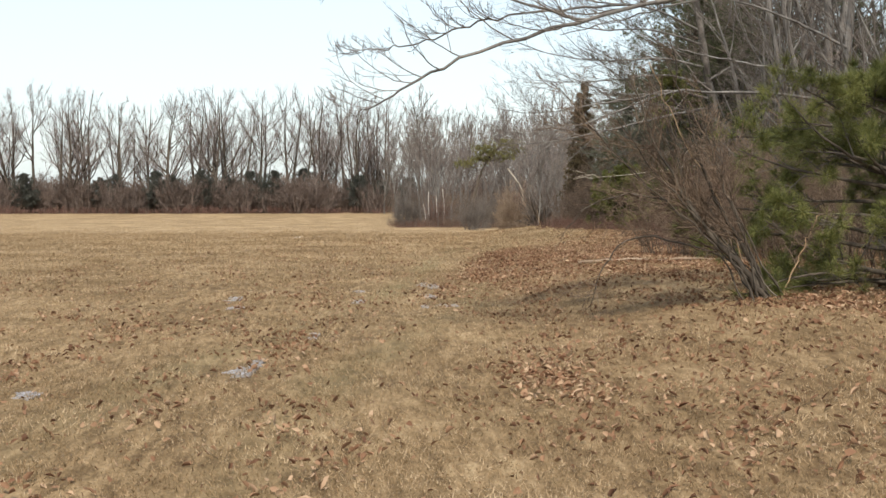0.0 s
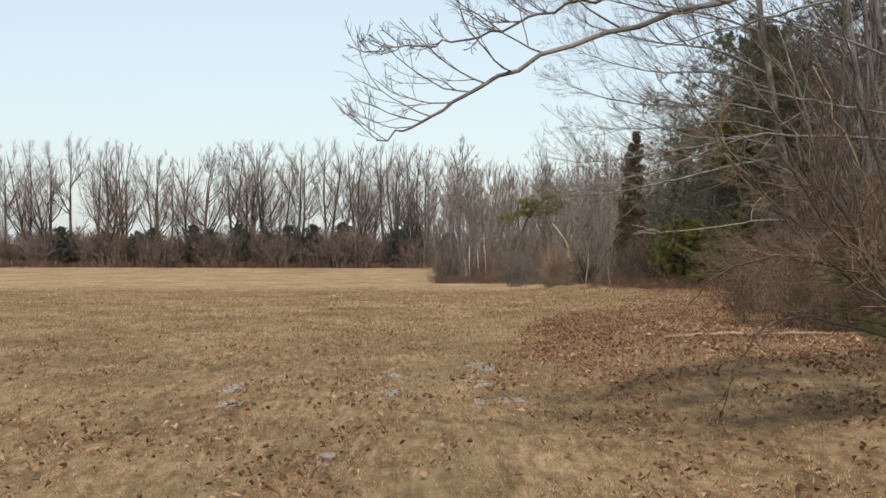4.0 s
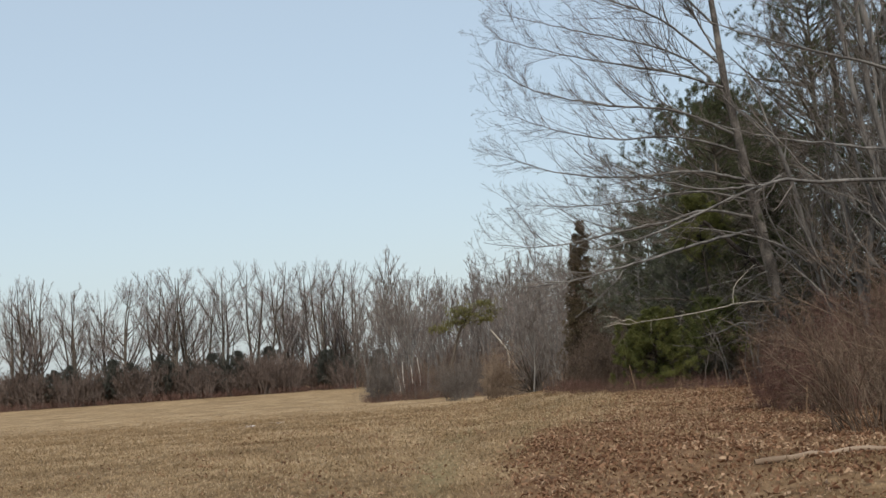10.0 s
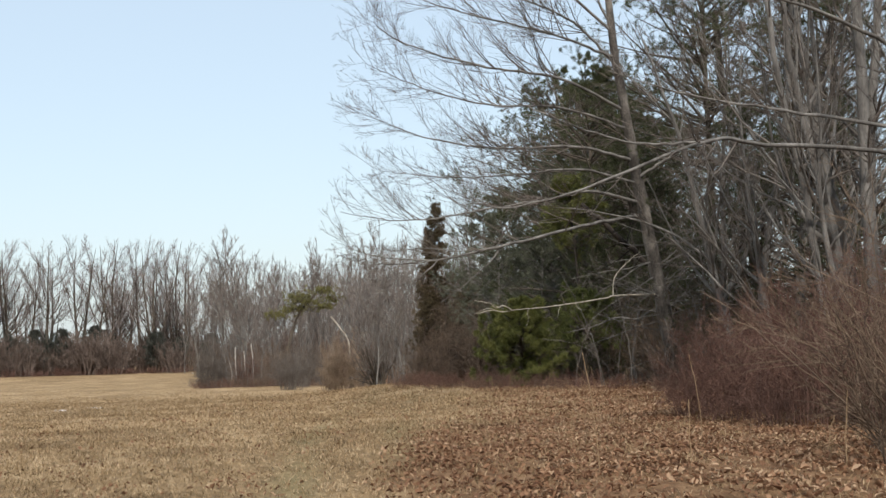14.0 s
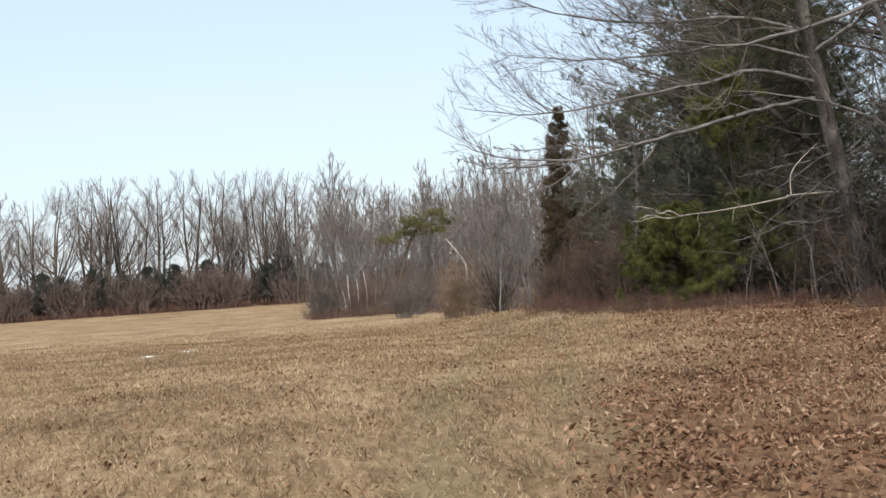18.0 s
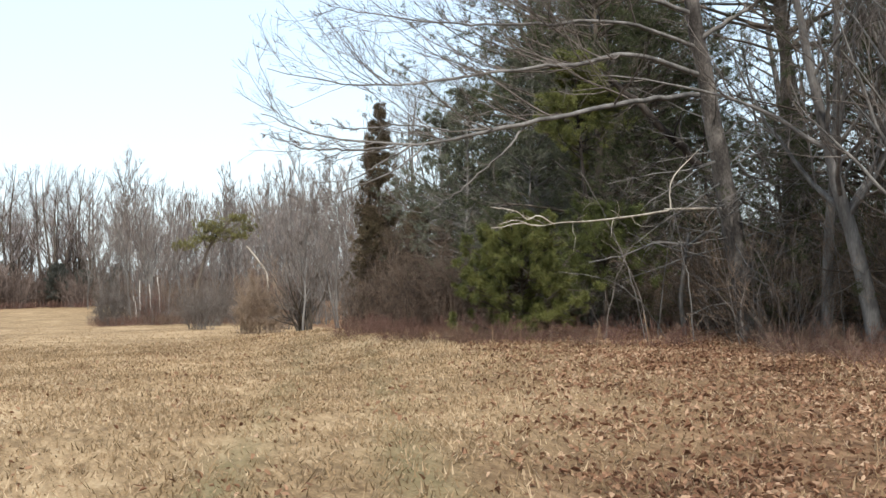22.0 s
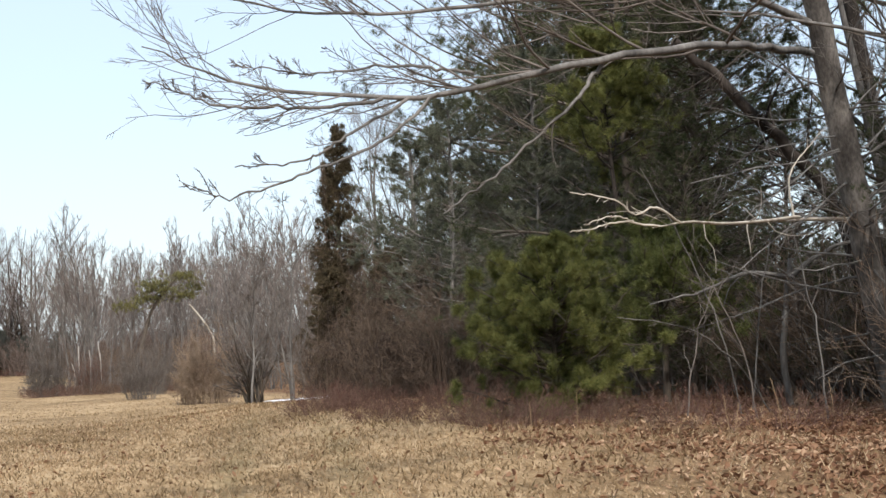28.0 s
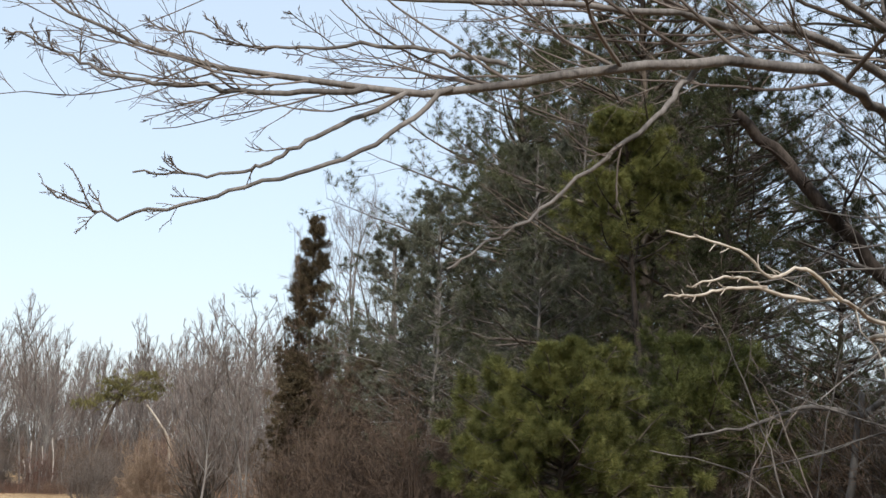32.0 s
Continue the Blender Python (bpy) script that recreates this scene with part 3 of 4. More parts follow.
    # the thinner wood past the bushes
    thin = []
    for k in range(4):
        r = thing("sapling", at_ground(9 + 4 * k, 195 + 6 * k), "slim pale bare sapling at the field's far corner", "tree", "slim trees at the far corner")
        tree_parts(r, hardwood(rng, 13 + 3 * rng.uniform(), 0.10, 12, 0.06, 30, 0.25, False, 3.0, 0.12), BARK, SAPLING)
        thin.append(r)
    for _ in range(120):
        y = rng.uniform(172, 285)
        x = np.interp(y, edge_y, edge_x) + rng.uniform(-3, 26)
        if y < 215 and 11 < x < 18:
            continue
        copy_thing(thin[int(rng.integers(4))], scaled(x, y, rng.uniform(0, 6), rng.uniform(0.7, 1.15)))
    for _ in range(28):
        y = rng.uniform(112, 170)
        x = np.interp(y, edge_y, edge_x) + rng.uniform(0, 16)
        copy_thing(thin[int(rng.integers(4))], scaled(x, y, rng.uniform(0, 6), rng.uniform(0.5, 0.75)))
    # undergrowth
    brush = []
    for k in range(4):
        r = thing("undergrowth_shrub", at_ground(15 + 2 * k, 60 + 5 * k), "tangled bare grey-brown undergrowth in the wood", "shrub", "undergrowth of the wood")
        shrub_parts(r, shrub(rng, 30, 2.6, 0, 0.8, 0.014, 0.004, 8, 4, 0.0, 1.0, 0.16), TWIG, TWIG if k % 2 else VINE)
        brush.append(r)
    for _ in range(240):
        y = rng.uniform(18, 120) if rng.uniform() < 0.6 else rng.uniform(58, 105)
        x = np.interp(y, edge_y, edge_x) + 0.3 + abs(rng.normal()) * 6
        copy_thing(brush[int(rng.integers(4))], scaled(x, y, rng.uniform(0, 6), rng.uniform(0.7, 1.4)))
    for _ in range(34):
        y = rng.uniform(166, 182)
        x = rng.uniform(2.8, 13)
        copy_thing(brush[int(rng.integers(4))], scaled(x, y, rng.uniform(0, 6), rng.uniform(0.3, 0.6)))
    for _ in range(90):
        y = rng.uniform(150, 290)
        x = np.interp(y, edge_y, edge_x) + rng.uniform(0, 14)
        copy_thing(brush[int(rng.integers(4))], scaled(x, y, rng.uniform(0, 6), rng.uniform(1.0, 1.9)))


wood()


def edge_trees():
    """The stout clump in the wood and the tree whose limb crosses above the thicket."""
    rng = np.random.default_rng(52)
    r = thing("stout_tree", (0, 0, 0), "stout grey hardwood with several leaning trunks", "tree")
    for p, w in zip([[(15.95, 50, 0), (15.85, 50, 4), (15.75, 50, 9.7), (15.5, 50, 14.5)], [(16.9, 52, 0), (15.9, 52, 5.1), (15.05, 52, 9.9), (14.4, 52, 14)],
                     [(16.5, 51, 0), (16.4, 51, 5), (16.9, 51, 10), (17.4, 51, 15)], [(15.2, 50.6, 0), (14.7, 50.6, 4), (13.9, 50.4, 8), (13.5, 50.2, 11)]], (0.22, 0.18, 0.17, 0.10)):
        a = limb(p, w, 0.05, 22, 0.02, rng)
        stem = part("trunk", [tubes(*a, 10)], BARK, r)
        b = sprout(rng, *a, 14, 0.25, 1.0, 48, 0.24, 0.4, 9, 0.12, 0.06, 0.010, 0.3)
        c = sprout(rng, *b, 6, 0.15, 1.0, 40, 0.5, 0.55, 6, 0.15, 0.06, 0.005, 0.5)
        d = sprout(rng, *c, 5, 0.15, 1.0, 36, 0.5, 0.6, 3, 0.15, 0.06, 0.003, 0.7)
        tagged(part("twig_spray", [tubes(*b, 5), tubes(*c, 3), tubes(*d, 3)], TWIG, stem), "fine bare grey twigs", kind="stuff")
    r = thing("thicket_tree", (0, 0, 0), "bare hardwood with a long limb above the red thicket", "tree")
    part("trunk", [tubes(*limb([(14.4, 43.5, 0), (14.3, 43.5, 4.2), (14.6, 43.6, 9), (14.8, 43.7, 13)], 0.17, 0.05, 18, 0.02, rng), 10)], BARK, r)
    for p, w in zip([[(14.3, 43.5, 4.1), (12.4, 42, 4.5), (9.4, 41, 4.55), (8.1, 40, 4.4), (6.2, 39.5, 3.7), (5, 39, 3.35), (4.3, 39, 3.4)],
                     [(8.3, 40.1, 4.42), (7.0, 40, 4.4), (5.7, 39.6, 4.7), (4.7, 39.4, 5.1)], [(14.4, 43.5, 6), (12, 43, 7), (9.5, 42.5, 7.6), (7.4, 42, 8.2)],
                     [(14.4, 43.5, 5), (12, 44.5, 5.6), (10, 45.4, 6.1), (8.5, 46, 6.7)]], (0.05, 0.025, 0.05, 0.045)):
        a = limb(p, w, 0.006, 26, 0.012, rng)
        arm = part("limb", [tubes(*a, 7)], BARK, r)
        b = sprout(rng, *a, 15, 0.3, 1.0, 40, 0.2, 0.5, 8, 0.12, 0.08, 0.005, 0.4)
        c = sprout(rng, *b, 6, 0.1, 1.0, 38, 0.45, 0.6, 5, 0.15, 0.10, 0.0035, 0.6)
        d = sprout(rng, *c, 3, 0.2, 1.0, 34, 0.5, 0.7, 3, 0.15, 0.10, 0.0025, 0.8)
        tagged(part("twig_spray", [tubes(*b, 4), tubes(*c, 3), tubes(*d, 3)], TWIG, arm), "fine bare grey twigs", kind="stuff")
    # russet brambles along the litter's upper edge
    mod = []
    for k in range(3):
        r = thing("bramble", at_ground(12 + 2 * k, 62), "low russet bramble at the foot of the wood", "shrub", "brambles at the wood's foot")
        shrub_parts(r, shrub(rng, 26, 0.6, 0, 1.1, 0.004, 0.0022, 6, 4, -0.02, 0.6, 0.16), TWIG_RED, VINE if k == 1 else TWIG_RED)
        mod.append(r)
    for _ in range(90):
        y = rng.uniform(56, 80)
        x = np.interp(y, [50, 56, 60, 66, 74, 82], [13, 13, 11.5, 9.2, 8.6, 11]) + abs(rng.normal()) * 2.5
        copy_thing(mod[int(rng.integers(3))], scaled(x, y, rng.uniform(0, 6), rng.uniform(0.5, 1.2)))
    for _ in range(36):
        x = rng.uniform(3.2, 14)
        copy_thing(mod[int(rng.integers(3))], scaled(x, 164 + rng.uniform(0, 8), rng.uniform(0, 6), rng.uniform(1.2, 2.2)))
    for _ in range(45):
        y = rng.uniform(36, 58)
        x = np.interp(y, [36, 42, 50, 58], [8.5, 9.5, 12, 13.5]) + abs(rng.normal()) * 1.5
        copy_thing(mod[int(rng.integers(3))], scaled(x, y, rng.uniform(0, 6), rng.uniform(0.5, 1.2)))


edge_trees()


def wood_pines():
    rng = np.random.default_rng(12)
    m = []
    for k, (x, y, h) in enumerate([(16.8, 75, 12.8), (18.4, 66, 15)]):
        r = thing("white_pine", at_ground(x, y), "big dark white pine inside the wood", "tree", "pines of the wood")
        g, nd = pine(rng, h, 0.24, 0.05 + 0.40 * k, 24, 0.44, 0.17, 0.009, 26, 5, fill=0.32 if k else 0.56)
        if k:
            dead = sprout(rng, *g[0], 34, 0.1, 0.5, 80, 0.16, 0.25, 7, 0.16, 0.02, 0.012, 0.3)
            part("dead_branchwork", [tubes(*dead, 4), tubes(*sprout(rng, *dead, 4, 0.3, 1.0, 45, 0.4, 0.5, 4, 0.2, 0.0, 0.006, 0.5), 3)], BARK_DARK, r)
        pine_parts(r, g, nd, BARK_DARK, NEEDLE_OLD)
        m.append(r)
    for x, y, s in [(21, 82, 0.9), (17.6, 73.6, 0.72), (19.0, 59.0, 0.95), (21.5, 65, 0.75), (18.2, 61.8, 0.55), (24.5, 70, 0.8), (22, 95, 0.9), (19, 38, 0.75), (24, 34, 0.9), (20.5, 92, 1.25), (17.6, 64.8, 0.42), (20, 84, 1.08), (22.5, 88, 1.1), (26, 91, 1.05), (23, 96, 1.12), (25, 104, 1.18), (17.5, 69.5, 0.46), (16.0, 70.4, 0.4), (18.4, 77, 0.5)]:
        copy_thing(m[0], scaled(x, y, rng.uniform(0, 6), s))
    # small pines added as filler for the dark, shaded depth of the wood
    for _ in range(32):
        y = rng.uniform(30, 118)
        x = np.interp(y, [30, 60, 118], [17, 20, 20]) + rng.uniform(0, 14)
        copy_thing(m[0], scaled(x, y, rng.uniform(0, 6), rng.uniform(0.25, 0.42)))
    # airy grey-green pine behind the cedar
    mid = thing("grey_pine", at_ground(15.4, 84.5), "airy grey-green white pine beside the cedar", "tree", "grey pines behind the cedar")
    g, nd = pine(rng, 8.6, 0.13, 0.12, 15, 0.34, 0.17, 0.010, 22, 5, fill=0.5)
    pine_parts(mid, g, nd, BARK, NEEDLE_GREY)
    for x, y, s in [(14.0, 81.0, 0.72), (16.8, 80.5, 1.05), (15.6, 90.5, 1.0), (18.0, 86.0, 1.2), (14.9, 76.4, 0.7)]:
        copy_thing(mid, scaled(x, y, rng.uniform(0, 6), s))
    # bright young pine at the edge, and a darker one that spreads behind it
    r = thing("young_pine", at_ground(11.55, 66.2), "bushy bright green young pine at the wood's edge", "tree")
    g, nd = pine(rng, 2.95, 0.07, 0.06, 18, 0.55, 0.13, 0.0065, 28, 9, fill=0.8)
    pine_parts(r, g, nd, BARK_DARK, NEEDLE_YOUNG)
    r = thing("spreading_pine", at_ground(14.2, 67.8), "young green pine with boughs that spread low and wide", "tree")
    g, nd = pine(rng, 3.3, 0.08, 0.36, 12, 0.6, 0.15, 0.007, 26, 6, fill=0.6)
    pine_parts(r, g, nd, BARK_DARK, NEEDLE)
    # half-grown pine whose green crown shows between the oak's limbs
    r = thing("half_grown_pine", at_ground(15.4, 72.0), "half-grown pine with a yellow-green crown above bare stem", "tree")
    g, nd = pine(rng, 7.9, 0.10, 0.62, 14, 0.26, 0.15, 0.007, 28, 6, fill=0.85)
    pine_parts(r, g, nd, BARK_SHADED, NEEDLE_YOUNG)
    # near pine, whose boughs hang low over the litter
    r = thing("near_pine", at_ground(6.1, 16.8), "green white pine with low hanging boughs", "tree")
    g, nd = pine(rng, 2.6, 0.10, 0.05, 15, 0.86, 0.16, 0.006, 26, 7, 0.05, fill=0.62)
    pine_parts(r, g, nd, BARK_DARK, NEEDLE_YOUNG)
    # old dark pines deeper in
    r = thing("leaning_dark_pine", (0, 0, 0), "tall dark pine trunk leaning over the wood", "tree")
    tr = limb([(24.2, 75, 0), (23.6, 75, 4), (22.9, 75, 8.5), (22.4, 75, 12), (22.2, 75, 15)], 0.25, 0.12, 20, 0.03, rng)
    part("trunk", [tubes(*tr, 11)], BARK_SHADED, r)
    dead = sprout(rng, *tr, 46, 0.12, 0.95, 78, 0.24, 0.25, 8, 0.12, 0.01, 0.014, 0.3)
    part("dead_branchwork", [tubes(*dead, 4), tubes(*sprout(rng, *dead, 6, 0.3, 1.0, 45, 0.4, 0.5, 5, 0.16, 0.0, 0.007, 0.5), 3)], BARK_SHADED, r)
    r = thing("broken_pine", (0, 0, 0), "dark broken pine leaning out of the wood", "tree")
    tr = limb([(17.0, 65.3, 0), (16.3, 65.2, 3.2), (14.7, 65.0, 4.9), (13.4, 65.0, 6.05)], 0.13, 0.07, 22, 0.02, rng)
    part("trunk", [tubes(*tr, 10)], BARK_SHADED, r)
    dead = sprout(rng, *tr, 22, 0.25, 0.98, 62, 0.2, 0.3, 7, 0.14, 0.03, 0.008, 0.3)
    part("dead_branchwork", [tubes(*dead, 4), tubes(*sprout(rng, *dead, 5, 0.3, 1.0, 42, 0.4, 0.5, 5, 0.16, 0.02, 0.004, 0.5), 3)], BARK_SHADED, r)
    # crooked pine among the far saplings
    r = thing("crooked_pine", at_ground(12.8, 182), "crooked leaning pine with a flat yellow-green crown", "tree")
    tr = limb([(0, 0, -0.2), (0.3, 0, 3.6), (1.1, 0.2, 6.4), (2.0, 0, 8.2), (3.8, 0, 10.2)], 0.24, 0.08, 16, 0.03)
    pads, boughs = [], []
    for cx, cz, rx, k in [(-0.9, 7.6, 1.5, 70), (0.9, 8.2, 1.7, 90), (2.4, 9.0, 2.1, 110), (4.4, 10.2, 2.0, 110), (4.2, 8.4, 1.8, 90), (1.6, 9.6, 1.6, 80), (5.6, 9.2, 1.4, 60)]:
        q = rng.normal(size=(k, 3)) * 0.45 * np.array([rx, rx, 0.5]) + np.array([cx, 0, cz])
        pads.append(q)
        boughs.append(tubes(*limb([(1.2, 0.1, cz - 0.9), ((cx + 1.2) / 2, 0, cz - 0.35), (cx, 0, cz)], 0.06, 0.02, 8, 0.03, rng), 5))
        for e in q[::6]:
            boughs.append(tubes(*limb([(cx, 0, cz - 0.1), tuple((e + np.array([cx, 0, cz])) / 2), tuple(e)], 0.025, 0.01, 5, 0.01, rng), 3))
    part("trunk", [tubes(*tr, 8)], BARK_DARK, r)
    part("branchwork", boughs, BARK_DARK, r)
    pads = np.concatenate(pads)
    part("foliage", [tufts(rng, pads, np.tile([0, 0, 1.0], (len(pads), 1)), 13, 0.42, 0.045)], NEEDLE_PALE, r, "flat yellow-green needle crown", smooth=False)


wood_pines()


def columnar_cedar():
    rng = np.random.default_rng(8)
    r = thing("column_cedar", at_ground(13.8, 93.0), "narrow dark cedar wrapped in dry brown vines", "tree")
    g, nd = pine(rng, 9.6, 0.12, 0.08, 64, 0.12, 0.17, 0.010, 7, 5, fill=0.55)
    part("trunk", [tubes(*g[0], 8)], BARK_DARK, r)
    part("branchwork", [tubes(*x, 3) for x in g[1:]], VINE, r)
    part("foliage", [nd], CEDAR, r, "bronzed brown-green foliage", smooth=False)
    st = grow(rng, np.repeat([[0, 0, -0.1]], 26, 0) + rng.normal(size=(26, 3)) * np.array([0.3, 0.3, 0]), np.tile([0, 0, 1.0], (26, 1)) + 0.05 * rng.normal(size=(26, 3)), rng.uniform(4.5, 9.3, 26), np.full(26, 0.02), np.full(26, 0.006), 12, 0.06, 0.03)
    v1 = sprout(rng, *st, 16, 0.2, 1.0, 55, 0.085, 0.5, 5, 0.2, -0.01, 0.006, 0.5, shrink=0.3)
    v2 = sprout(rng, *v1, 4, 0.2, 1.0, 45, 0.5, 0.6, 3, 0.2, -0.02, 0.005, 0.7)
    part("vine_tangle", [tubes(*st, 4), tubes(*v1, 3), tubes(*v2, 3)], VINE, r, "dry brown vines")
    for x, y, h, s in [(13.1, 90.5, 4.4, 0.3), (14.6, 90.0, 4.9, 0.30), (15.9, 89.4, 4.6, 0.34), (17.2, 88.0, 3.8, 0.36), (14.0, 88.4, 3.0, 0.36)]:
        c = thing("bronzed_cedar", at_ground(x, y), "brown winter cedar bush at the wood's edge", "tree", "bronzed cedars at the edge")
        g, nd = pine(rng, h, 0.08, 0.1, 18, s, 0.12, 0.014, 10, 6, fill=0.55)
        part("trunk", [tubes(*g[0], 7)], BARK_DARK, c)
        part("branchwork", [tubes(*x2, 3) for x2 in g[1:]], VINE, c)
        part("foliage", [nd], CEDAR, c, "bronzed brown-green foliage", smooth=False)
    # small bare trees and vine heaps beside the cedar
    for x, y, h in [(13.0, 99.5, 7.4), (11.9, 103.0, 6.2), (15.3, 101.0, 7.8), (14.0, 106.0, 6.6)]:
        c = thing("small_bare_tree", at_ground(x, y), "small bare grey tree with many fine branches beside the cedar", "tree", "small bare trees at the corner")
        tree_parts(c, hardwood(rng, h, 0.06, 15, 0.08, 40, 0.15, True, 1.3, 0.06), BARK, TWIG)
    for x, y, h in [(11.9, 79.0, 2.9), (13.0, 77.6, 3.2), (14.1, 79.2, 3.4), (12.7, 82.5, 3.8), (15.0, 76.8, 2.8), (16.2, 80.0, 3.4), (14.6, 84.5, 3.6), (12.2, 87.6, 2.8)]:
        c = thing("vine_heap", at_ground(x, y), "heap of dry brown vines over a bush", "shrub", "vine heaps at the corner")
        shrub_parts(c, dome_shrub(rng, 70, h, 1.7, 0.012, 0.005, 10, 7, 0.5), VINE_DARK, VINE_DARK)


columnar_cedar()


# oak with long limbs over the field
def oak():
    rng = np.random.default_rng(4)
    r = thing("oak", (0, 0, 0), "large grey oak with long bare limbs reaching over the field", "tree")
    z0 = float(ground_z(15.6, 63))
    t = limb([(15.85, 63, z0 - 0.2), (15.45, 63, 2.2), (15.0, 63, 4.8), (14.5, 62.9, 7.6), (13.9, 62.6, 11.0), (13.6, 62.4, 14.5), (13.4, 62.2, 17.0)], 0.27, 0.05, 28, 0.015)
    part("trunk", [tubes(*t, 12)], OAK_BARK, r)
    arms = [
        [(14.6, 62.9, 5.45), (12.4, 60.4, 5.0), (10.0, 57.6, 4.4), (8.3, 56.8, 4.0), (6.95, 57.1, 3.78), (5.5, 57.4, 3.95), (4.5, 57.4, 4.3)],
        [(14.6, 62.9, 5.9), (12.8, 62, 6.15), (11.1, 60.8, 5.72), (10.2, 60.2, 5.6), (8.2, 59.4, 5.2), (6.4, 59, 5.0), (4.8, 58.8, 5.25)],
        [(14.55, 62.9, 6.5), (12.6, 62, 6.8), (10.2, 60.8, 6.5), (8.0, 59.8, 6.3), (5.9, 59, 6.4)],
        [(14.5, 62.9, 7.2), (12.5, 62, 7.5), (10, 61, 7.3), (7.5, 60.2, 7.5), (5.5, 59.5, 8.1)],
        [(14.3, 62.8, 8.2), (12, 62, 8.7), (9.6, 61, 8.6), (7.4, 60, 8.9), (5.6, 59.4, 9.5)],
        [(14.2, 62.8, 8.8), (12.0, 62, 9.6), (9.4, 61.2, 9.8), (7.0, 60.2, 10.2), (5.6, 59.6, 10.9)],
        [(14.0, 62.7, 10.2), (12.2, 62.2, 11.6), (9.0, 61, 12.2), (5.8, 60, 12.8)],
        [(14.0, 62.7, 10.4), (11.6, 61.6, 10.9), (8.6, 60.6, 11.3), (5.6, 59.6, 11.9)],
        [(13.9, 62.6, 11.2), (11.5, 62, 12.9), (8.5, 61, 13.7), (5.6, 60, 14.5)],
        [(13.7, 62.5, 12.6), (11.5, 62, 14.7), (9.0, 61.2, 16.0), (7.0, 60.6, 16.8)],
        [(14.6, 62.9, 6.6), (16.4, 62, 7.8), (18.4, 61.4, 9.0)],
        [(13.8, 62.6, 11.5), (12.6, 62.2, 13.5), (11.0, 61.6, 15.0)],
        [(6.66, 57.0, 3.75), (6.12, 57.1, 3.68), (5.55, 57.2, 3.70), (5.17, 57.2, 3.72), (4.83, 57.3, 3.85), (4.57, 57.3, 3.95)],
        [(7.56, 57.0, 3.99), (7.16, 57.2, 4.07), (6.59, 57.4, 4.11), (6.03, 57.5, 4.08), (5.48, 57.6, 4.18)],
        [(8.9, 57.0, 4.12), (8.4, 56.8, 3.6), (7.7, 57, 3.0), (7.2, 57, 2.66)],
        [(6.95, 57.1, 3.78), (6.3, 57.2, 3.4), (5.9, 57.3, 3.2), (5.3, 57.3, 3.16)],
        [(7.2, 57.0, 3.8), (6.6, 57.0, 3.35), (5.9, 57.0, 3.05), (5.24, 57.1, 2.88), (4.8, 57.1, 3.0)],
    ]
    fat = [0.06, 0.06, 0.05, 0.06, 0.05, 0.055, 0.05, 0.05, 0.05, 0.045, 0.06, 0.045, 0.02, 0.018, 0.022, 0.018, 0.018]
    for k, (p, w) in enumerate(zip(arms, fat)):
        a = limb(p, w, 0.006, 30, 0.012, rng)
        arm = part("limb", [tubes(*a, 7)], BARK, r)
        small = k in (12, 13)
        big, k = k < 14, 0 if small else k
        b = rising(sprout(rng, *a, (13 if small else 32 if k == 0 else 46) if big else 7, 0.2 if big else 0.35, 1.0, 36, (0.24 if k == 0 else 0.38) if big else 0.22, 0.5, 10, 0.085, 0.04, 0.0052, 0.28, shrink=0.7), 0.4)
        c = rising(sprout(rng, *b, 7 if big else 4, 0.12, 0.95, 36, 0.52, 0.55, 7, 0.09, 0.05, 0.0034, 0.5), 0.25)
        d = sprout(rng, *c, 4 if big else 2, 0.15, 0.95, 38, 0.5, 0.65, 4, 0.10, 0.06, 0.0024, 0.7)
        tagged(part("twig_spray", [tubes(*b, 4), tubes(*c, 3), tubes(*d, 3)], TWIG, arm), "fine bare grey twigs", kind="stuff")
    low = sprout(rng, *t, 44, 0.07, 0.34, 78, 0.16, 0.09, 9, 0.10, 0.0, 0.010, 0.3, shrink=0.2)
    low2 = sprout(rng, *low, 7, 0.2, 1.0, 42, 0.42, 0.5, 6, 0.12, -0.01, 0.005, 0.5)
    low3 = sprout(rng, *low2, 4, 0.2, 1.0, 40, 0.5, 0.6, 4, 0.12, -0.01, 0.003, 0.7)
    part("dead_branchwork", [tubes(*low, 5), tubes(*low2, 4), tubes(*low3, 3)], BARK, r, "thin grey dead side branches")
    dead = [[(15.2, 63, 3.0), (13.6, 62.3, 2.95), (12.6, 60, 2.8), (10.2, 57.0, 2.5), (8.85, 55.2, 2.38), (8.33, 54.8, 2.31)],
            [(13.2, 61.2, 2.9), (13.4, 61.6, 3.5), (14.05, 62.0, 4.05), (14.5, 62.4, 4.3)],
            [(8.64, 54.9, 2.35), (8.43, 54.8, 2.45), (8.33, 54.8, 2.47), (8.17, 54.8, 2.42), (8.05, 54.8, 2.53), (7.85, 54.8, 2.58), (7.63, 54.8, 2.61)],
            [(8.40, 54.8, 2.32), (8.05, 54.8, 2.36), (7.81, 54.8, 2.31), (7.62, 54.8, 2.29)],
            [(8.22, 54.8, 2.34), (8.01, 54.8, 2.41), (7.74, 54.8, 2.35)]]
    for p, w in zip(dead, (0.032, 0.016, 0.011, 0.010, 0.008)):
        a = limb(p, w, 0.005, 24, 0.004, rng)
        b = sprout(rng, *a, 7, 0.4, 1.0, 45, 0.11, 0.4, 5, 0.15, 0.04, 0.004, 0.5)
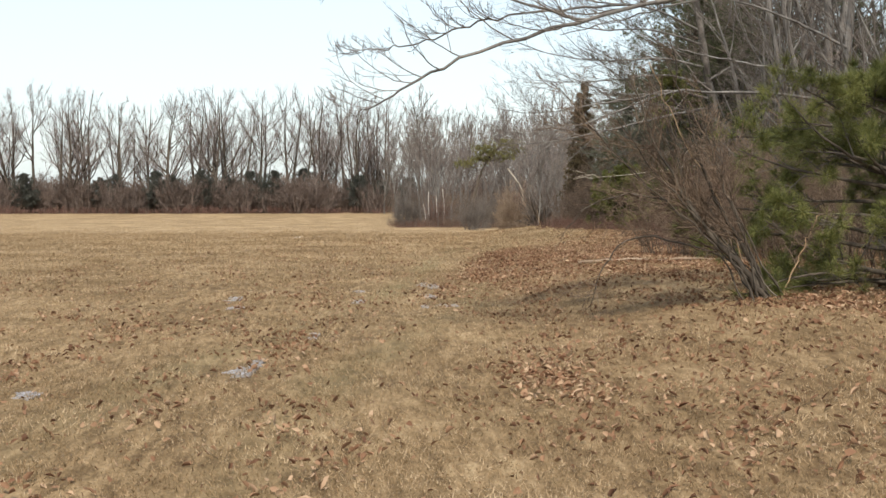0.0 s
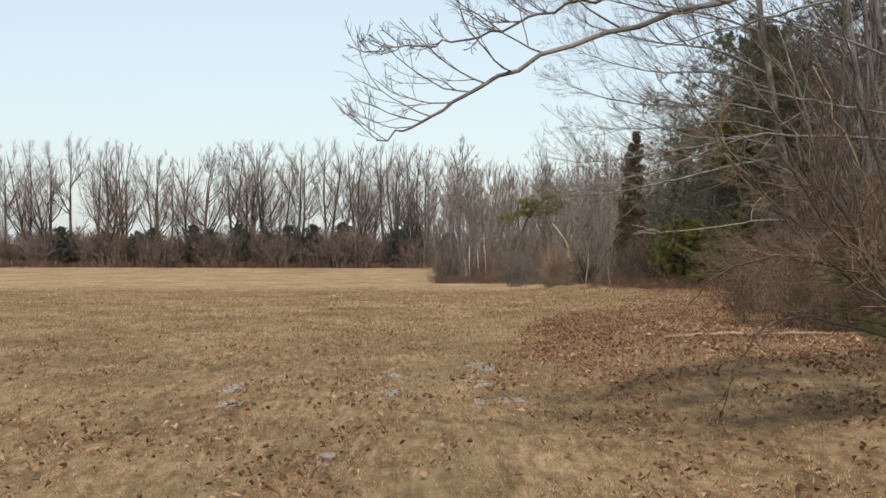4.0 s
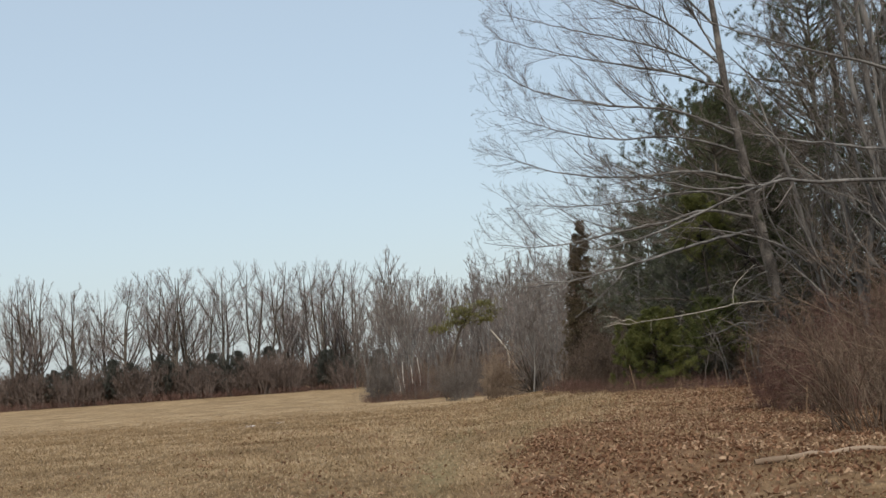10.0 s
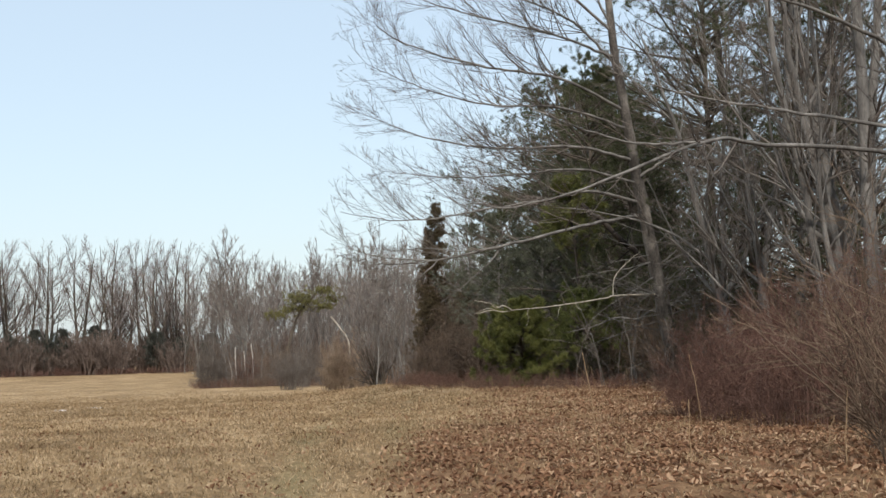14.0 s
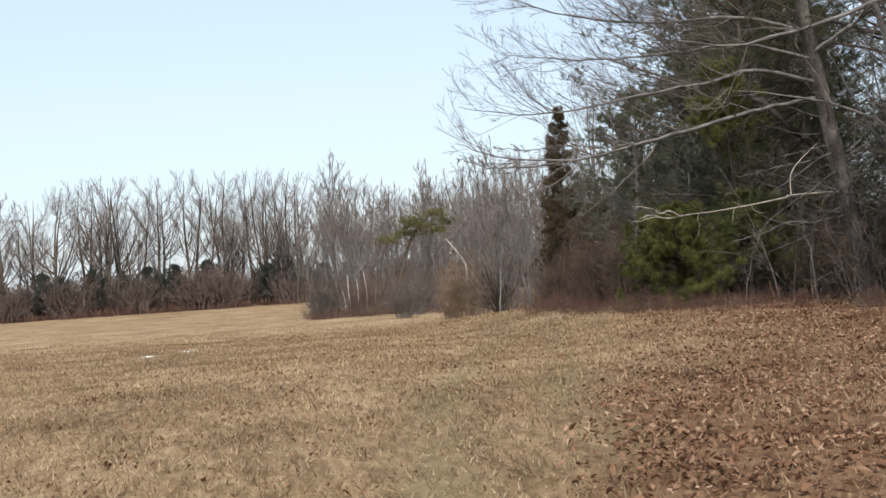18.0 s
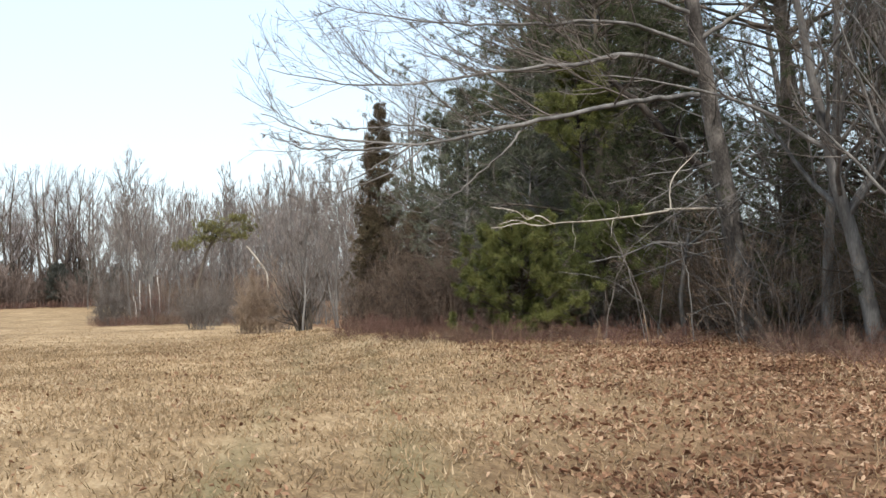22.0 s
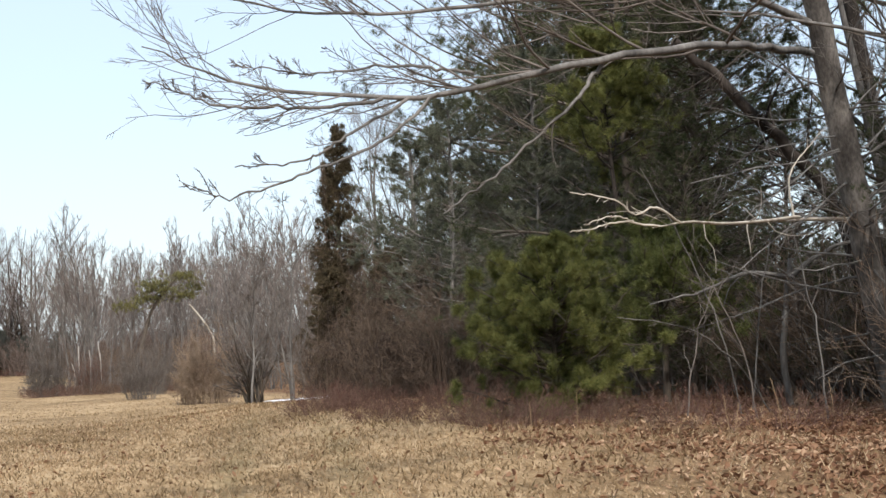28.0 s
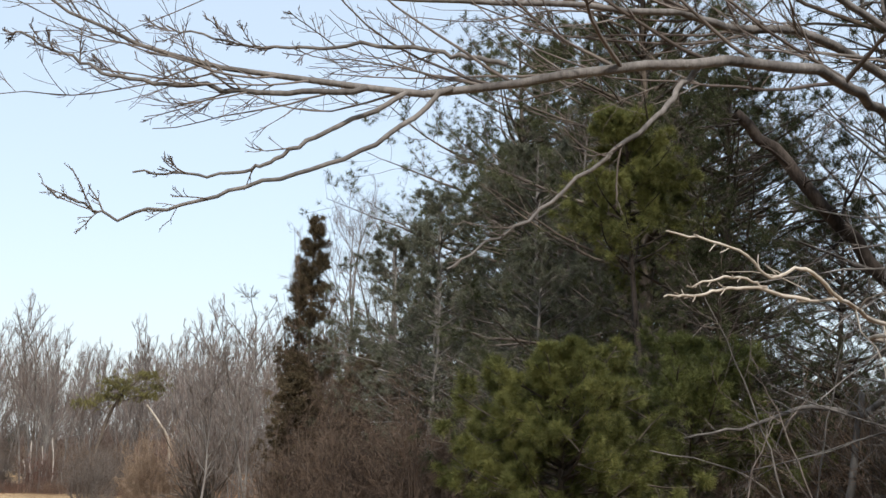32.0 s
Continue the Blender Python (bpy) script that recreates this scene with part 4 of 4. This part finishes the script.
        if p is dead[0]:
            bare = part("dead_limb", [tubes(*a, 7), tubes(*b, 4)], DEAD, r, "bleached barkless dead limb")
        else:
            part("prong", [tubes(*a, 7), tubes(*b, 4)], DEAD, bare)


oak()


# near hardwood beside the path, seen by one long low limb
def near_tree():
    rng = np.random.default_rng(14)
    r = thing("roadside_tree", at_ground(8.0, 15.5), "bare hardwood with one long low limb over the field", "tree")
    o = np.array(at_ground(8.0, 15.5))
    t = limb([(0, 0, -0.2), (0.1, 0, 3), (-0.1, 0.2, 7), (0.2, 0.3, 11)], 0.2, 0.05, 18, 0.02)
    part("trunk", [tubes(*t, 11)], BARK, r)
    arms = [[(8.0, 15.5, 3.4), (5.5, 15.3, 3.9), (3.1, 15.1, 3.55), (1.75, 15.0, 3.2), (0.83, 15.0, 2.88), (0.36, 15, 2.61), (0.05, 15, 2.46), (-0.2, 15, 2.35)],
            [(2.6, 15.1, 3.5), (1.4, 15.4, 3.4), (0.5, 15.6, 3.15), (-0.3, 15.7, 3.05)],
            [(8.0, 15.6, 4.6), (5.6, 16.2, 5.0), (3.4, 16.8, 4.7), (1.8, 17.2, 4.4), (0.6, 17.4, 4.1)],
            [(8.0, 15.6, 4.2), (6.0, 18, 4.4), (4.4, 20, 4.2), (2.8, 21.4, 3.9)],
            [(2.2, 15.05, 3.34), (1.0, 15.2, 3.7), (0.2, 15.2, 3.85), (-0.35, 15.2, 3.6), (-0.6, 15.2, 3.75)],
            # four upper limbs out of view, added to shade the ground round the willow
            [(8.0, 15.6, 5.4), (5.6, 14.4, 6.2), (3.2, 13.4, 6.4), (1.4, 12.8, 6.3)],
            [(8.0, 15.6, 5.8), (6.0, 15.6, 6.6), (3.6, 15.0, 6.8), (1.6, 14.6, 6.6)],
            [(8.0, 15.6, 5.2), (6.0, 13.4, 5.9), (4.2, 12.0, 6.2), (2.6, 11.2, 6.2)],
            [(8.0, 15.6, 6.4), (5.4, 14.8, 7.4), (3.0, 13.8, 7.8), (1.2, 13.4, 7.6)]]
    for p, w in zip(arms, (0.030, 0.014, 0.04, 0.035, 0.014, 0.07, 0.07, 0.06, 0.08)):
        a = limb([np.array(q) - o for q in p], w, 0.005, 30, 0.015, rng)
        arm = part("limb", [tubes(*a, 7)], BARK, r)
        # twigs of these added limbs are thickened to cast denser shade
        shade_limb = w > 0.05
        b = rising(sprout(rng, *a, 60 if shade_limb else 32, 0.25, 1.0, 50 if shade_limb else 36, 0.24 if shade_limb else 0.165, 0.5, 9, 0.11, 0.08, 0.02 if shade_limb else 0.0036, 0.35))
        c = rising(sprout(rng, *b, 9 if shade_limb else 7, 0.1, 1.0, 38, 0.5, 0.65, 6, 0.13, 0.08, 0.013 if shade_limb else 0.0023, 0.55), 0.08)
        d = sprout(rng, *c, 5 if shade_limb else 3, 0.2, 1.0, 36, 0.55, 0.75, 4, 0.14, 0.08, 0.010 if shade_limb else 0.0016, 0.75)
        tagged(part("twig_spray", [tubes(*b, 5), tubes(*c, 4), tubes(*d, 3)], TWIG, arm), "fine bare grey twigs", kind="stuff")


near_tree()


# shrubs
def shrubs():
    rng = np.random.default_rng(17)
    # red-brown thicket
    for x, y, h, w in [(9.6, 43.0, 1.9, 1.5), (9.3, 40.4, 2.2, 1.5), (9.0, 37.8, 2.1, 1.5), (9.5, 35.4, 2.2, 1.5), (11.4, 44.0, 2.4, 1.7), (11.2, 41.2, 2.7, 1.8), (11.0, 38.4, 2.7, 1.8), (11.6, 35.6, 2.7, 1.8), (13.2, 40.0, 2.9, 1.8)]:
        r = thing("red_thicket", at_ground(x, y), "dense red-brown bare thicket beside the leaf litter", "shrub", "red thicket")
        shrub_parts(r, dome_shrub(rng, 120, h, w, 0.007, 0.0026, 11, 8, 0.7), TWIG_RED, TWIG_RED, True)
    # brown brush behind the willow
    for x, y, h in [(7.2, 20.5, 2.6), (8.6, 22.5, 3.2), (7.6, 24.8, 2.4), (9.4, 26.5, 3.3), (8.4, 29.0, 2.5), (10.2, 30.0, 3.4), (9.6, 19.0, 3.2), (11.0, 23.5, 3.8), (6.3, 29.6, 1.6), (7.2, 31.2, 2.2), (8.0, 30.2, 2.6), (6.9, 27.9, 1.5), (7.8, 27.4, 2.2)]:
        r = thing("brown_brush", at_ground(x, y), "fine-twigged brown brush beside the fallen pole", "shrub", "brown brush at the wood's edge")
        shrub_parts(r, shrub(rng, 46, h, 0, 0.7, 0.011, 0.003, 9, 6, 0.0, 0.8, 0.15), VINE, VINE)
    # leaning multi-stemmed willow
    r = thing("leaning_willow", at_ground(4.25, 15.5), "leaning many-stemmed bare shrub tree", "shrub")
    st = [[(0.1, 0, -0.1), (-0.3, -0.05, 0.35), (-0.75, -0.1, 0.85), (-1.2, -0.1, 1.6), (-1.5, 0, 2.4)],
          [(0.1, 0.1, -0.1), (-0.15, 0.1, 0.45), (-0.5, 0.1, 1.0), (-0.8, 0.2, 1.9), (-1.0, 0.3, 2.8)],
          [(0.05, 0, -0.1), (-0.35, 0.1, 0.4), (-0.7, 0.2, 0.8), (-0.9, 0.2, 1.4), (-1.0, 0.4, 2.1)],
          [(0.0, -0.1, -0.1), (-0.15, 0.4, 0.5), (-0.5, 1.0, 0.95), (-1.2, 1.2, 1.12), (-1.7, 1.15, 1.02), (-2.0, 1.1, 0.75)],
          [(0, -0.05, 0), (-0.3, 0.5, 0.4), (-0.9, 1.2, 0.62), (-1.35, 1.2, 0.55), (-1.6, 1.2, 0.25), (-1.7, 1.2, -0.1)],
          [(0.15, 0, 0), (0.4, 0.1, 0.5), (0.6, 0.1, 0.9)]]
    for _ in range(11):
        lean, side, h = rng.uniform(-1.25, -0.25), rng.normal() * 0.35, rng.uniform(1.4, 2.7)
        st.append([(0.15 * rng.normal(), 0.15 * rng.normal(), -0.1), (lean * h * 0.25, side * h * 0.3, h * 0.3), (lean * h * 0.55, side * h * 0.6, h * 0.62), (lean * h * 0.8, side * h, h * 0.95)])
    tw = []
    for k, p in enumerate(st):
        w = (0.04, 0.034, 0.03, 0.019, 0.014, 0.008)[k] if k < 6 else 0.008 if k == 8 else rng.uniform(0.007, 0.016)
        a = limb(p, w, 0.005, 22, 0.014, rng)
        part("stem", [tubes(*a, 7)], TWIG_TAN if k in (5, 8) else BARK_DARK, r)
        b = sprout(rng, *a, 8 if k in (3, 4) else 13, 0.3, 1.0, 42, 0.36, 0.5, 7, 0.15, 0.03, 0.004, 0.4)
        c = sprout(rng, *b, 5 if k in (3, 4) else 8, 0.1, 1.0, 40, 0.5, 0.6, 5, 0.17, 0.03, 0.0026, 0.6)
        d = sprout(rng, *c, 3, 0.1, 1.0, 38, 0.5, 0.7, 3, 0.17, 0.03, 0.0019, 0.7)
        tw += [tubes(*b, 4), tubes(*c, 3), tubes(*d, 3)]
    part("crown", tw, VINE, r)
    # bushes at the corner of the field
    r = thing("tan_bush", at_ground(11.3, 115), "rounded tan dry bush at the field's corner", "shrub")
    shrub_parts(r, dome_shrub(rng, 170, 3.7, 1.9, 0.014, 0.007, 9, 6, 0.7), TAN_GREY, TAN_GREY, True)
    r = thing("dark_bush", at_ground(12.8, 108), "dark bare bush with upright stems", "shrub")
    shrub_parts(r, shrub(rng, 18, 4.0, 0, 0.62, 0.075, 0.008, 9, 6, 0.03, 0.4, 0.10), BARK_DARK, TWIG, True)
    r = thing("grey_bush", at_ground(4.4, 168), "grey bare bush at the field's far corner", "shrub")
    shrub_parts(r, dome_shrub(rng, 130, 5.4, 2.2, 0.022, 0.009, 8, 5, 0.6), TWIG, TWIG, True)
    for x, y, h in [(18.5, 121, 3.2), (19.5, 118, 3.6), (14, 128, 3.4), (10, 140, 3.0), (12, 155, 4.0), (8, 170, 3.4), (16.5, 104, 3.5), (15.8, 96, 3.0), (14.5, 90, 2.6)]:
        r = thing("brush_clump", at_ground(x, y), "bare grey-brown brush clump along the wood", "shrub", "brush clumps at the corner")
        shrub_parts(r, shrub(rng, 60, h, 0, 0.6, 0.02, 0.008, 7, 4, 0.03, 1.0, 0.10), TWIG, TWIG if rng.uniform() < 0.6 else TWIG_RED)


shrubs()


def dead_wood():
    rng = np.random.default_rng(19)
    r = thing("snag", at_ground(13.4, 132), "white leaning barkless broken snag", "dead tree")
    part("stem", [tubes(*limb([(0.5, 0, -0.1), (0.5, 0, 2.4), (0.35, 0, 3.8), (-0.2, 0, 4.7), (-0.9, 0, 5.6)], 0.07, 0.05, 14, 0.02), 8)], DEAD, r)
    for k, (x, h, w) in enumerate([(7.9, 4.2, 0.09), (8.9, 3.8, 0.07), (9.8, 4.6, 0.07), (7.3, 2.6, 0.06)]):
        r = thing("birch_stump", at_ground(x, 189 + k), "broken white birch stem", "dead tree", "broken birch stems")
        part("stem", [tubes(*limb([(0, 0, -0.2), (0.1 * k - 0.2, 0, h * 0.5), (-0.2, 0, h)], w, w * 0.7, 8, 0.02), 8)], BIRCH, r)
    for x, y, h, lx in [(13.2, 62.5, 2.6, -0.9), (14.0, 62.0, 3.4, -0.5), (14.7, 61.4, 2.8, 0.7), (13.7, 64.0, 3.8, -1.4), (15.4, 60.6, 3.2, 0.5), (16.4, 61.8, 4.0, -0.9), (17.0, 60.4, 3.0, -1.2), (14.4, 65.0, 3.6, 0.9), (12.6, 63.6, 1.9, 0.6), (16.0, 59.4, 3.6, -0.4), (17.8, 62.4, 4.4, -1.5), (15.0, 59.8, 2.2, -0.8)]:
        r = thing("dead_sapling", at_ground(x, y), "thin pale leaning dead sapling at the wood's edge", "dead tree", "dead saplings")
        a = limb([(0, 0, -0.1), (lx * 0.2, 0, h * 0.35), (lx * 0.55, 0.1, h * 0.7), (lx, 0.1, h)], 0.016, 0.005, 16, 0.012, rng)
        part("stem", [tubes(*a, 6)], TWIG if h < 3.3 else BARK, r)
        b = sprout(rng, *a, 9, 0.3, 1.0, 45, 0.32, 0.5, 6, 0.16, 0.05, 0.005, 0.4)
        part("crown", [tubes(*b, 4), tubes(*sprout(rng, *b, 4, 0.2, 1.0, 40, 0.5, 0.6, 4, 0.18, 0.04, 0.003, 0.5), 3)], TWIG, r)
    r = thing("fallen_pole", (0, 0, 0), "pale fallen pole lying on the leaf litter", "log")
    p = [(3.85, 26.9), (4.6, 26.9), (5.4, 26.8), (6.2, 26.6), (6.9, 26.6)]
    part("stem", [tubes(*limb([(x, y, float(ground_z(x, y)) + 0.04) for x, y in p], 0.032, 0.024, 18, 0.012), 9)], TAN_GREY, r)
    r = thing("fallen_branch", (0, 0, 0), "pale dead branch leaning to the ground", "branch")
    part("stem", [tubes(*limb([(14.3, 64.2, float(ground_z(14.3, 64.2)) + 0.02), (13.7, 64, 0.9), (12.8, 63.8, 1.5), (11.6, 63.6, 1.7)], 0.014, 0.006, 14, 0.012), 6)], BARK, r)
    r = thing("broken_stub", at_ground(15.05, 65.0), "short grey broken trunk with bare side limbs", "dead tree")
    a = limb([(0.05, 0, -0.1), (-0.06, 0, 0.8), (0.02, 0, 1.5), (0.22, 0.1, 2.4)], 0.06, 0.04, 14, 0.01, rng)
    part("stem", [tubes(*a, 9)], BARK, r)
    b = [limb([(0.15, 0, 2.1), (-0.5, 0.2, 2.2), (-1.3, 0.4, 1.9), (-2.1, 0.5, 1.75)], 0.04, 0.012, 14, 0.012, rng), limb([(0.15, 0, 2.1), (0.8, 0, 2.5), (1.6, 0.1, 2.7), (2.3, 0.1, 2.65)], 0.045, 0.015, 14, 0.012, rng)]
    for q in b:
        part("limb", [tubes(*q, 7), tubes(*sprout(rng, *q, 8, 0.3, 1.0, 45, 0.3, 0.5, 6, 0.15, 0.02, 0.005, 0.4), 4)], BARK, r)


dead_wood()


def puddles():
    rng = np.random.default_rng(3)
    for x, y, a, b in [(-1.12, 12.75, 0.12, 0.5), (-1.03, 13.5, 0.07, 0.4), (-1.83, 20.1, 0.10, 0.5), (-0.61, 16.5, 0.06, 0.4), (-0.15, 21.7, 0.1, 0.4), (0.94, 22.96, 0.12, 0.4), (1.04, 25.3, 0.2, 0.8), (1.13, 21.04, 0.15, 0.35), (0.8, 20.9, 0.06, 0.3), (-2.01, 21.9, 0.13, 0.6), (-0.15, 24.0, 0.08, 0.3), (-2.6, 11.3, 0.1, 0.25)]:
        n = 44
        th = np.arange(n) * 2 * np.pi / n
        q = 1 + 0.3 * np.sin(th * 2 + rng.uniform(0, 6)) * rng.uniform(0.3, 1) + 0.2 * np.sin(th * 5 + rng.uniform(0, 6)) + 0.09 * rng.normal(size=n)
        px, py = x + a * q * np.cos(th), y + b * q * np.sin(th)
        z = float(ground_z(x, y)) + 0.006
        v = np.concatenate([np.stack([px, py, np.full(n, z)], 1), np.stack([px, py, np.full(n, z - 0.05)], 1), [[x, y, z + 0.006]]])
        k = np.arange(n)
        top = np.stack([k, (k + 1) % n, np.full(n, 2 * n)], 1)
        side = np.stack([k, k + n, (k + 1) % n + n, (k + 1) % n], 1)
        ob = new("ice_puddle", mesh_from("ice_puddle", [(v, top), (v, side)], ICE, False))
        tagged(ob, "thin grey ice on a shallow puddle in the wheel track", "puddle", "frozen puddles")
    for x, y, a, b in [(-2.4, 72.0, 0.26, 0.3), (-3.3, 68.2, 0.17, 0.25), (15.6, 113, 1.6, 2.2), (17.6, 114, 1.0, 1.4), (14.0, 111, 0.5, 0.8), (6, 285, 2.5, 1.2), (10, 281, 2, 1.2)]:
        n = 30
        th = np.arange(n) * 2 * np.pi / n
        q = 1 + 0.25 * np.sin(th * 2 + rng.uniform(0, 6)) + 0.12 * rng.normal(size=n)
        px, py = x + a * q * np.cos(th), y + b * q * np.sin(th)
        z = ground_z(px, py)
        c = np.array([[x, y, float(ground_z(x, y)) + 0.045]])
        v = np.concatenate([np.stack([px, py, z - 0.02], 1), np.stack([x + (px - x) * 0.8, y + (py - y) * 0.8, z + 0.035], 1), c])
        k = np.arange(n)
        side = np.stack([k, (k + 1) % n, (k + 1) % n + n, k + n], 1)
        top = np.stack([k + n, (k + 1) % n + n, np.full(n, 2 * n)], 1)
        ob = new("snow_patch", mesh_from("snow_patch", [(v, top), (v, side)], SNOW))
        tagged(ob, "small leftover patch of white snow on dry grass", "snow patch", "leftover snow")


puddles()


# ---- grass and leaves ----
def patchy(x, y, seed=0.0):
    """A soft uneven field between -1 and 1."""
    return 0.5 * np.sin(x * 2.3 + 1.7 * np.sin(y * 0.9 + seed) + seed) * np.sin(y * 1.1 + 1.3 * np.sin(x * 1.4)) + 0.5 * np.sin(x * 5.1 + y * 0.6 + 2 * np.sin(y * 1.9 - seed)) * np.sin(y * 2.3 - x * 0.8 + seed)


def grass():
    rng = np.random.default_rng(41)
    num, per = 90000, 13
    a = rng.uniform(size=num)
    y = np.where(rng.uniform(size=num) < 0.8, 4.5 + 85 * a ** 1.7, 50 * 5.6 ** a)
    half = 2.2 + 0.33 * np.clip(y, 0, 250)
    x = np.interp(y, [0, 20, 48, 80, 130, 300], [0.5, 0.5, 3, 4, 0, -12]) + half * rng.uniform(-1, 1, num)
    keep = (rng.uniform(size=num) > 0.5 * litter(x, y)) & (patchy(x, y * 0.6) + 0.5 * rng.normal(size=num) > -0.45)
    tall = rng.uniform(0.5, 1.0, num) * np.where(rng.uniform(size=num) < 0.12, 1.7, 1.0)
    head = rng.uniform(0, 6.28, num)
    x, y, tall, head = (np.repeat(q[keep], per) for q in (x, y, tall, head))
    num = len(x)
    far = np.clip(y / 24, 0.75, 4.0)
    x, y = x + 0.09 * far * rng.normal(size=num), y + 0.14 * far * rng.normal(size=num)
    z = ground_z(x, y)
    az, tilt = head + 1.3 * rng.normal(size=num), np.abs(rng.normal(size=num)) * 1.0 + 0.1
    ln = rng.uniform(0.024, 0.072, num) * tall * np.clip(far, 0.8, 1.8)
    d = unit(np.stack([np.cos(az), np.sin(az), tilt], 1)) * ln[:, None]
    w = (rng.uniform(0.0028, 0.006, num) * far)[:, None]
    s = unit(np.cross(d, np.stack([0.25 * rng.normal(size=num), 0.25 * rng.normal(size=num), np.ones(num)], 1))) * w
    c = np.stack([x, y, z + 0.004 + rng.uniform(0, 0.018, num)], 1)
    v = np.stack([c - s, c + s, c + d], 1).reshape(-1, 3)
    ob = new("grass_blades", mesh_from("grass_blades", [(v, np.arange(num * 3).reshape(-1, 3))], STRAW, False))
    tagged(ob, "matted dry straw-coloured grass blades of the field", "grass", kind="stuff")


grass()


def leaves():
    rng = np.random.default_rng(43)
    num = 1150000
    y = 5 + 85 * rng.uniform(size=num) ** 1.35
    x = np.interp(y, LITTER_Y, LITTER_X) + rng.uniform(-9, 11, num)
    cl = np.clip(0.62 + 1.2 * patchy(x, y * 0.7, 2.0), 0.2, 1)
    heap = 0.34 * np.exp(-((x - 1.6) / 0.45) ** 2 - ((y - 11.8) / 1.6) ** 2) + 0.45 * np.exp(-((x - 5.4) / 1.3) ** 2 - ((y - 14.6) / 1.4) ** 2)
    dens = np.clip(litter(x, y) * 0.68 + heap, 0, 0.75) * cl + np.interp(y, [10, 24, 34, 60], [0.06, 0.05, 0.03, 0.015]) * np.clip(0.3 + 2 * patchy(x, y * 0.5, 5.0), 0.1, 2)
    # leaves that lie in the wheel ruts
    rut = np.exp(-((x - np.interp(y, [9, 13, 16.5, 22, 25], [-1.7, -1.1, -0.6, 0.2, 1.0])) / 0.3) ** 2) + np.exp(-((x - np.interp(y, [9, 12, 16, 20, 24], [-3.9, -3.3, -2.5, -1.9, -1.2])) / 0.4) ** 2)
    dens = dens + 0.13 * rut * cl * np.interp(y, [8, 11, 22, 27], [0.3, 1, 1, 0])
    keep = rng.uniform(size=num) < dens
    x, y = x[keep], y[keep]
    num = len(x)
    z = ground_z(x, y) + rng.uniform(0.0, 0.03, num)
    size = (rng.uniform(0.012, 0.038, num) * np.clip(y / 42, 0.95, 1.3))[:, None]
    az = rng.uniform(0, 6.28, num)
    f = np.stack([np.cos(az), np.sin(az), rng.normal(size=num) * 0.6], 1)
    f = unit(f) * size * 1.15
    s = unit(np.cross(f, np.stack([rng.normal(size=num) * 0.7, rng.normal(size=num) * 0.7, np.ones(num)], 1))) * size * rng.uniform(0.25, 0.7, (num, 1))
    upv = unit(np.cross(s, f)) * size * rng.uniform(-0.3, 0.9, (num, 1))
    c = np.stack([x, y, z + 0.012], 1)
    j = lambda: rng.uniform(0.35, 1.4, (num, 1))
    v = np.stack([c - f * j(), c - f * 0.35 + s * j() + upv, c + f * 0.45 + s * j() + upv, c + f * j(), c + f * 0.45 - s * j() + upv, c - f * 0.35 - s * j() + upv], 1).reshape(-1, 3)
    i = np.arange(num)[:, None] * 6
    faces = np.concatenate([i + np.array([[0, 3, 2, 1]]), i + np.array([[0, 5, 4, 3]])])
    ob = new("leaf_litter", mesh_from("leaf_litter", [(v, faces)], LEAF, False))
    tagged(ob, "curled brown fallen oak leaves over the grass", "leaves", kind="stuff")


leaves()


def stalks():
    rng = np.random.default_rng(60)
    for x, y, h in [(3.7, 31.1, 1.05), (6.6, 36.4, 1.05), (7.04, 42.9, 0.75), (4.4, 30.8, 0.55), (5.3, 29.8, 0.6), (9.9, 60.9, 0.6), (10.0, 56.9, 0.55), (4.4, 34.5, 0.4), (6.0, 31.6, 0.35), (4.0, 37.0, 0.5), (6.8, 44.0, 0.5), (8.6, 49.0, 0.45), (10.5, 58.0, 0.6), (12.2, 60, 0.7), (13.5, 61, 0.6), (2.2, 17.5, 0.45), (9.5, 61.5, 0.5), (11.4, 55, 0.4)]:
        r = thing("dry_stalk", at_ground(x, y), "thin pale dry weed stalk standing in the leaves", "stalk", "dry stalks")
        lean = rng.normal(size=2) * 0.12 * h
        a = limb([(0, 0, -0.02), (lean[0] * 0.3, lean[1] * 0.3, h * 0.5), (lean[0], lean[1], h)], 0.006, 0.003, 8, 0.004, rng)
        part("stem", [tubes(*a, 5)], TWIG_TAN, r)
        b = sprout(rng, *a, 4, 0.6, 1.0, 35, 0.2, 0.6, 4, 0.15, 0.05, 0.002, 0.6)
        part("seed_head", [tubes(*b, 3)], TWIG_TAN, r)


stalks()
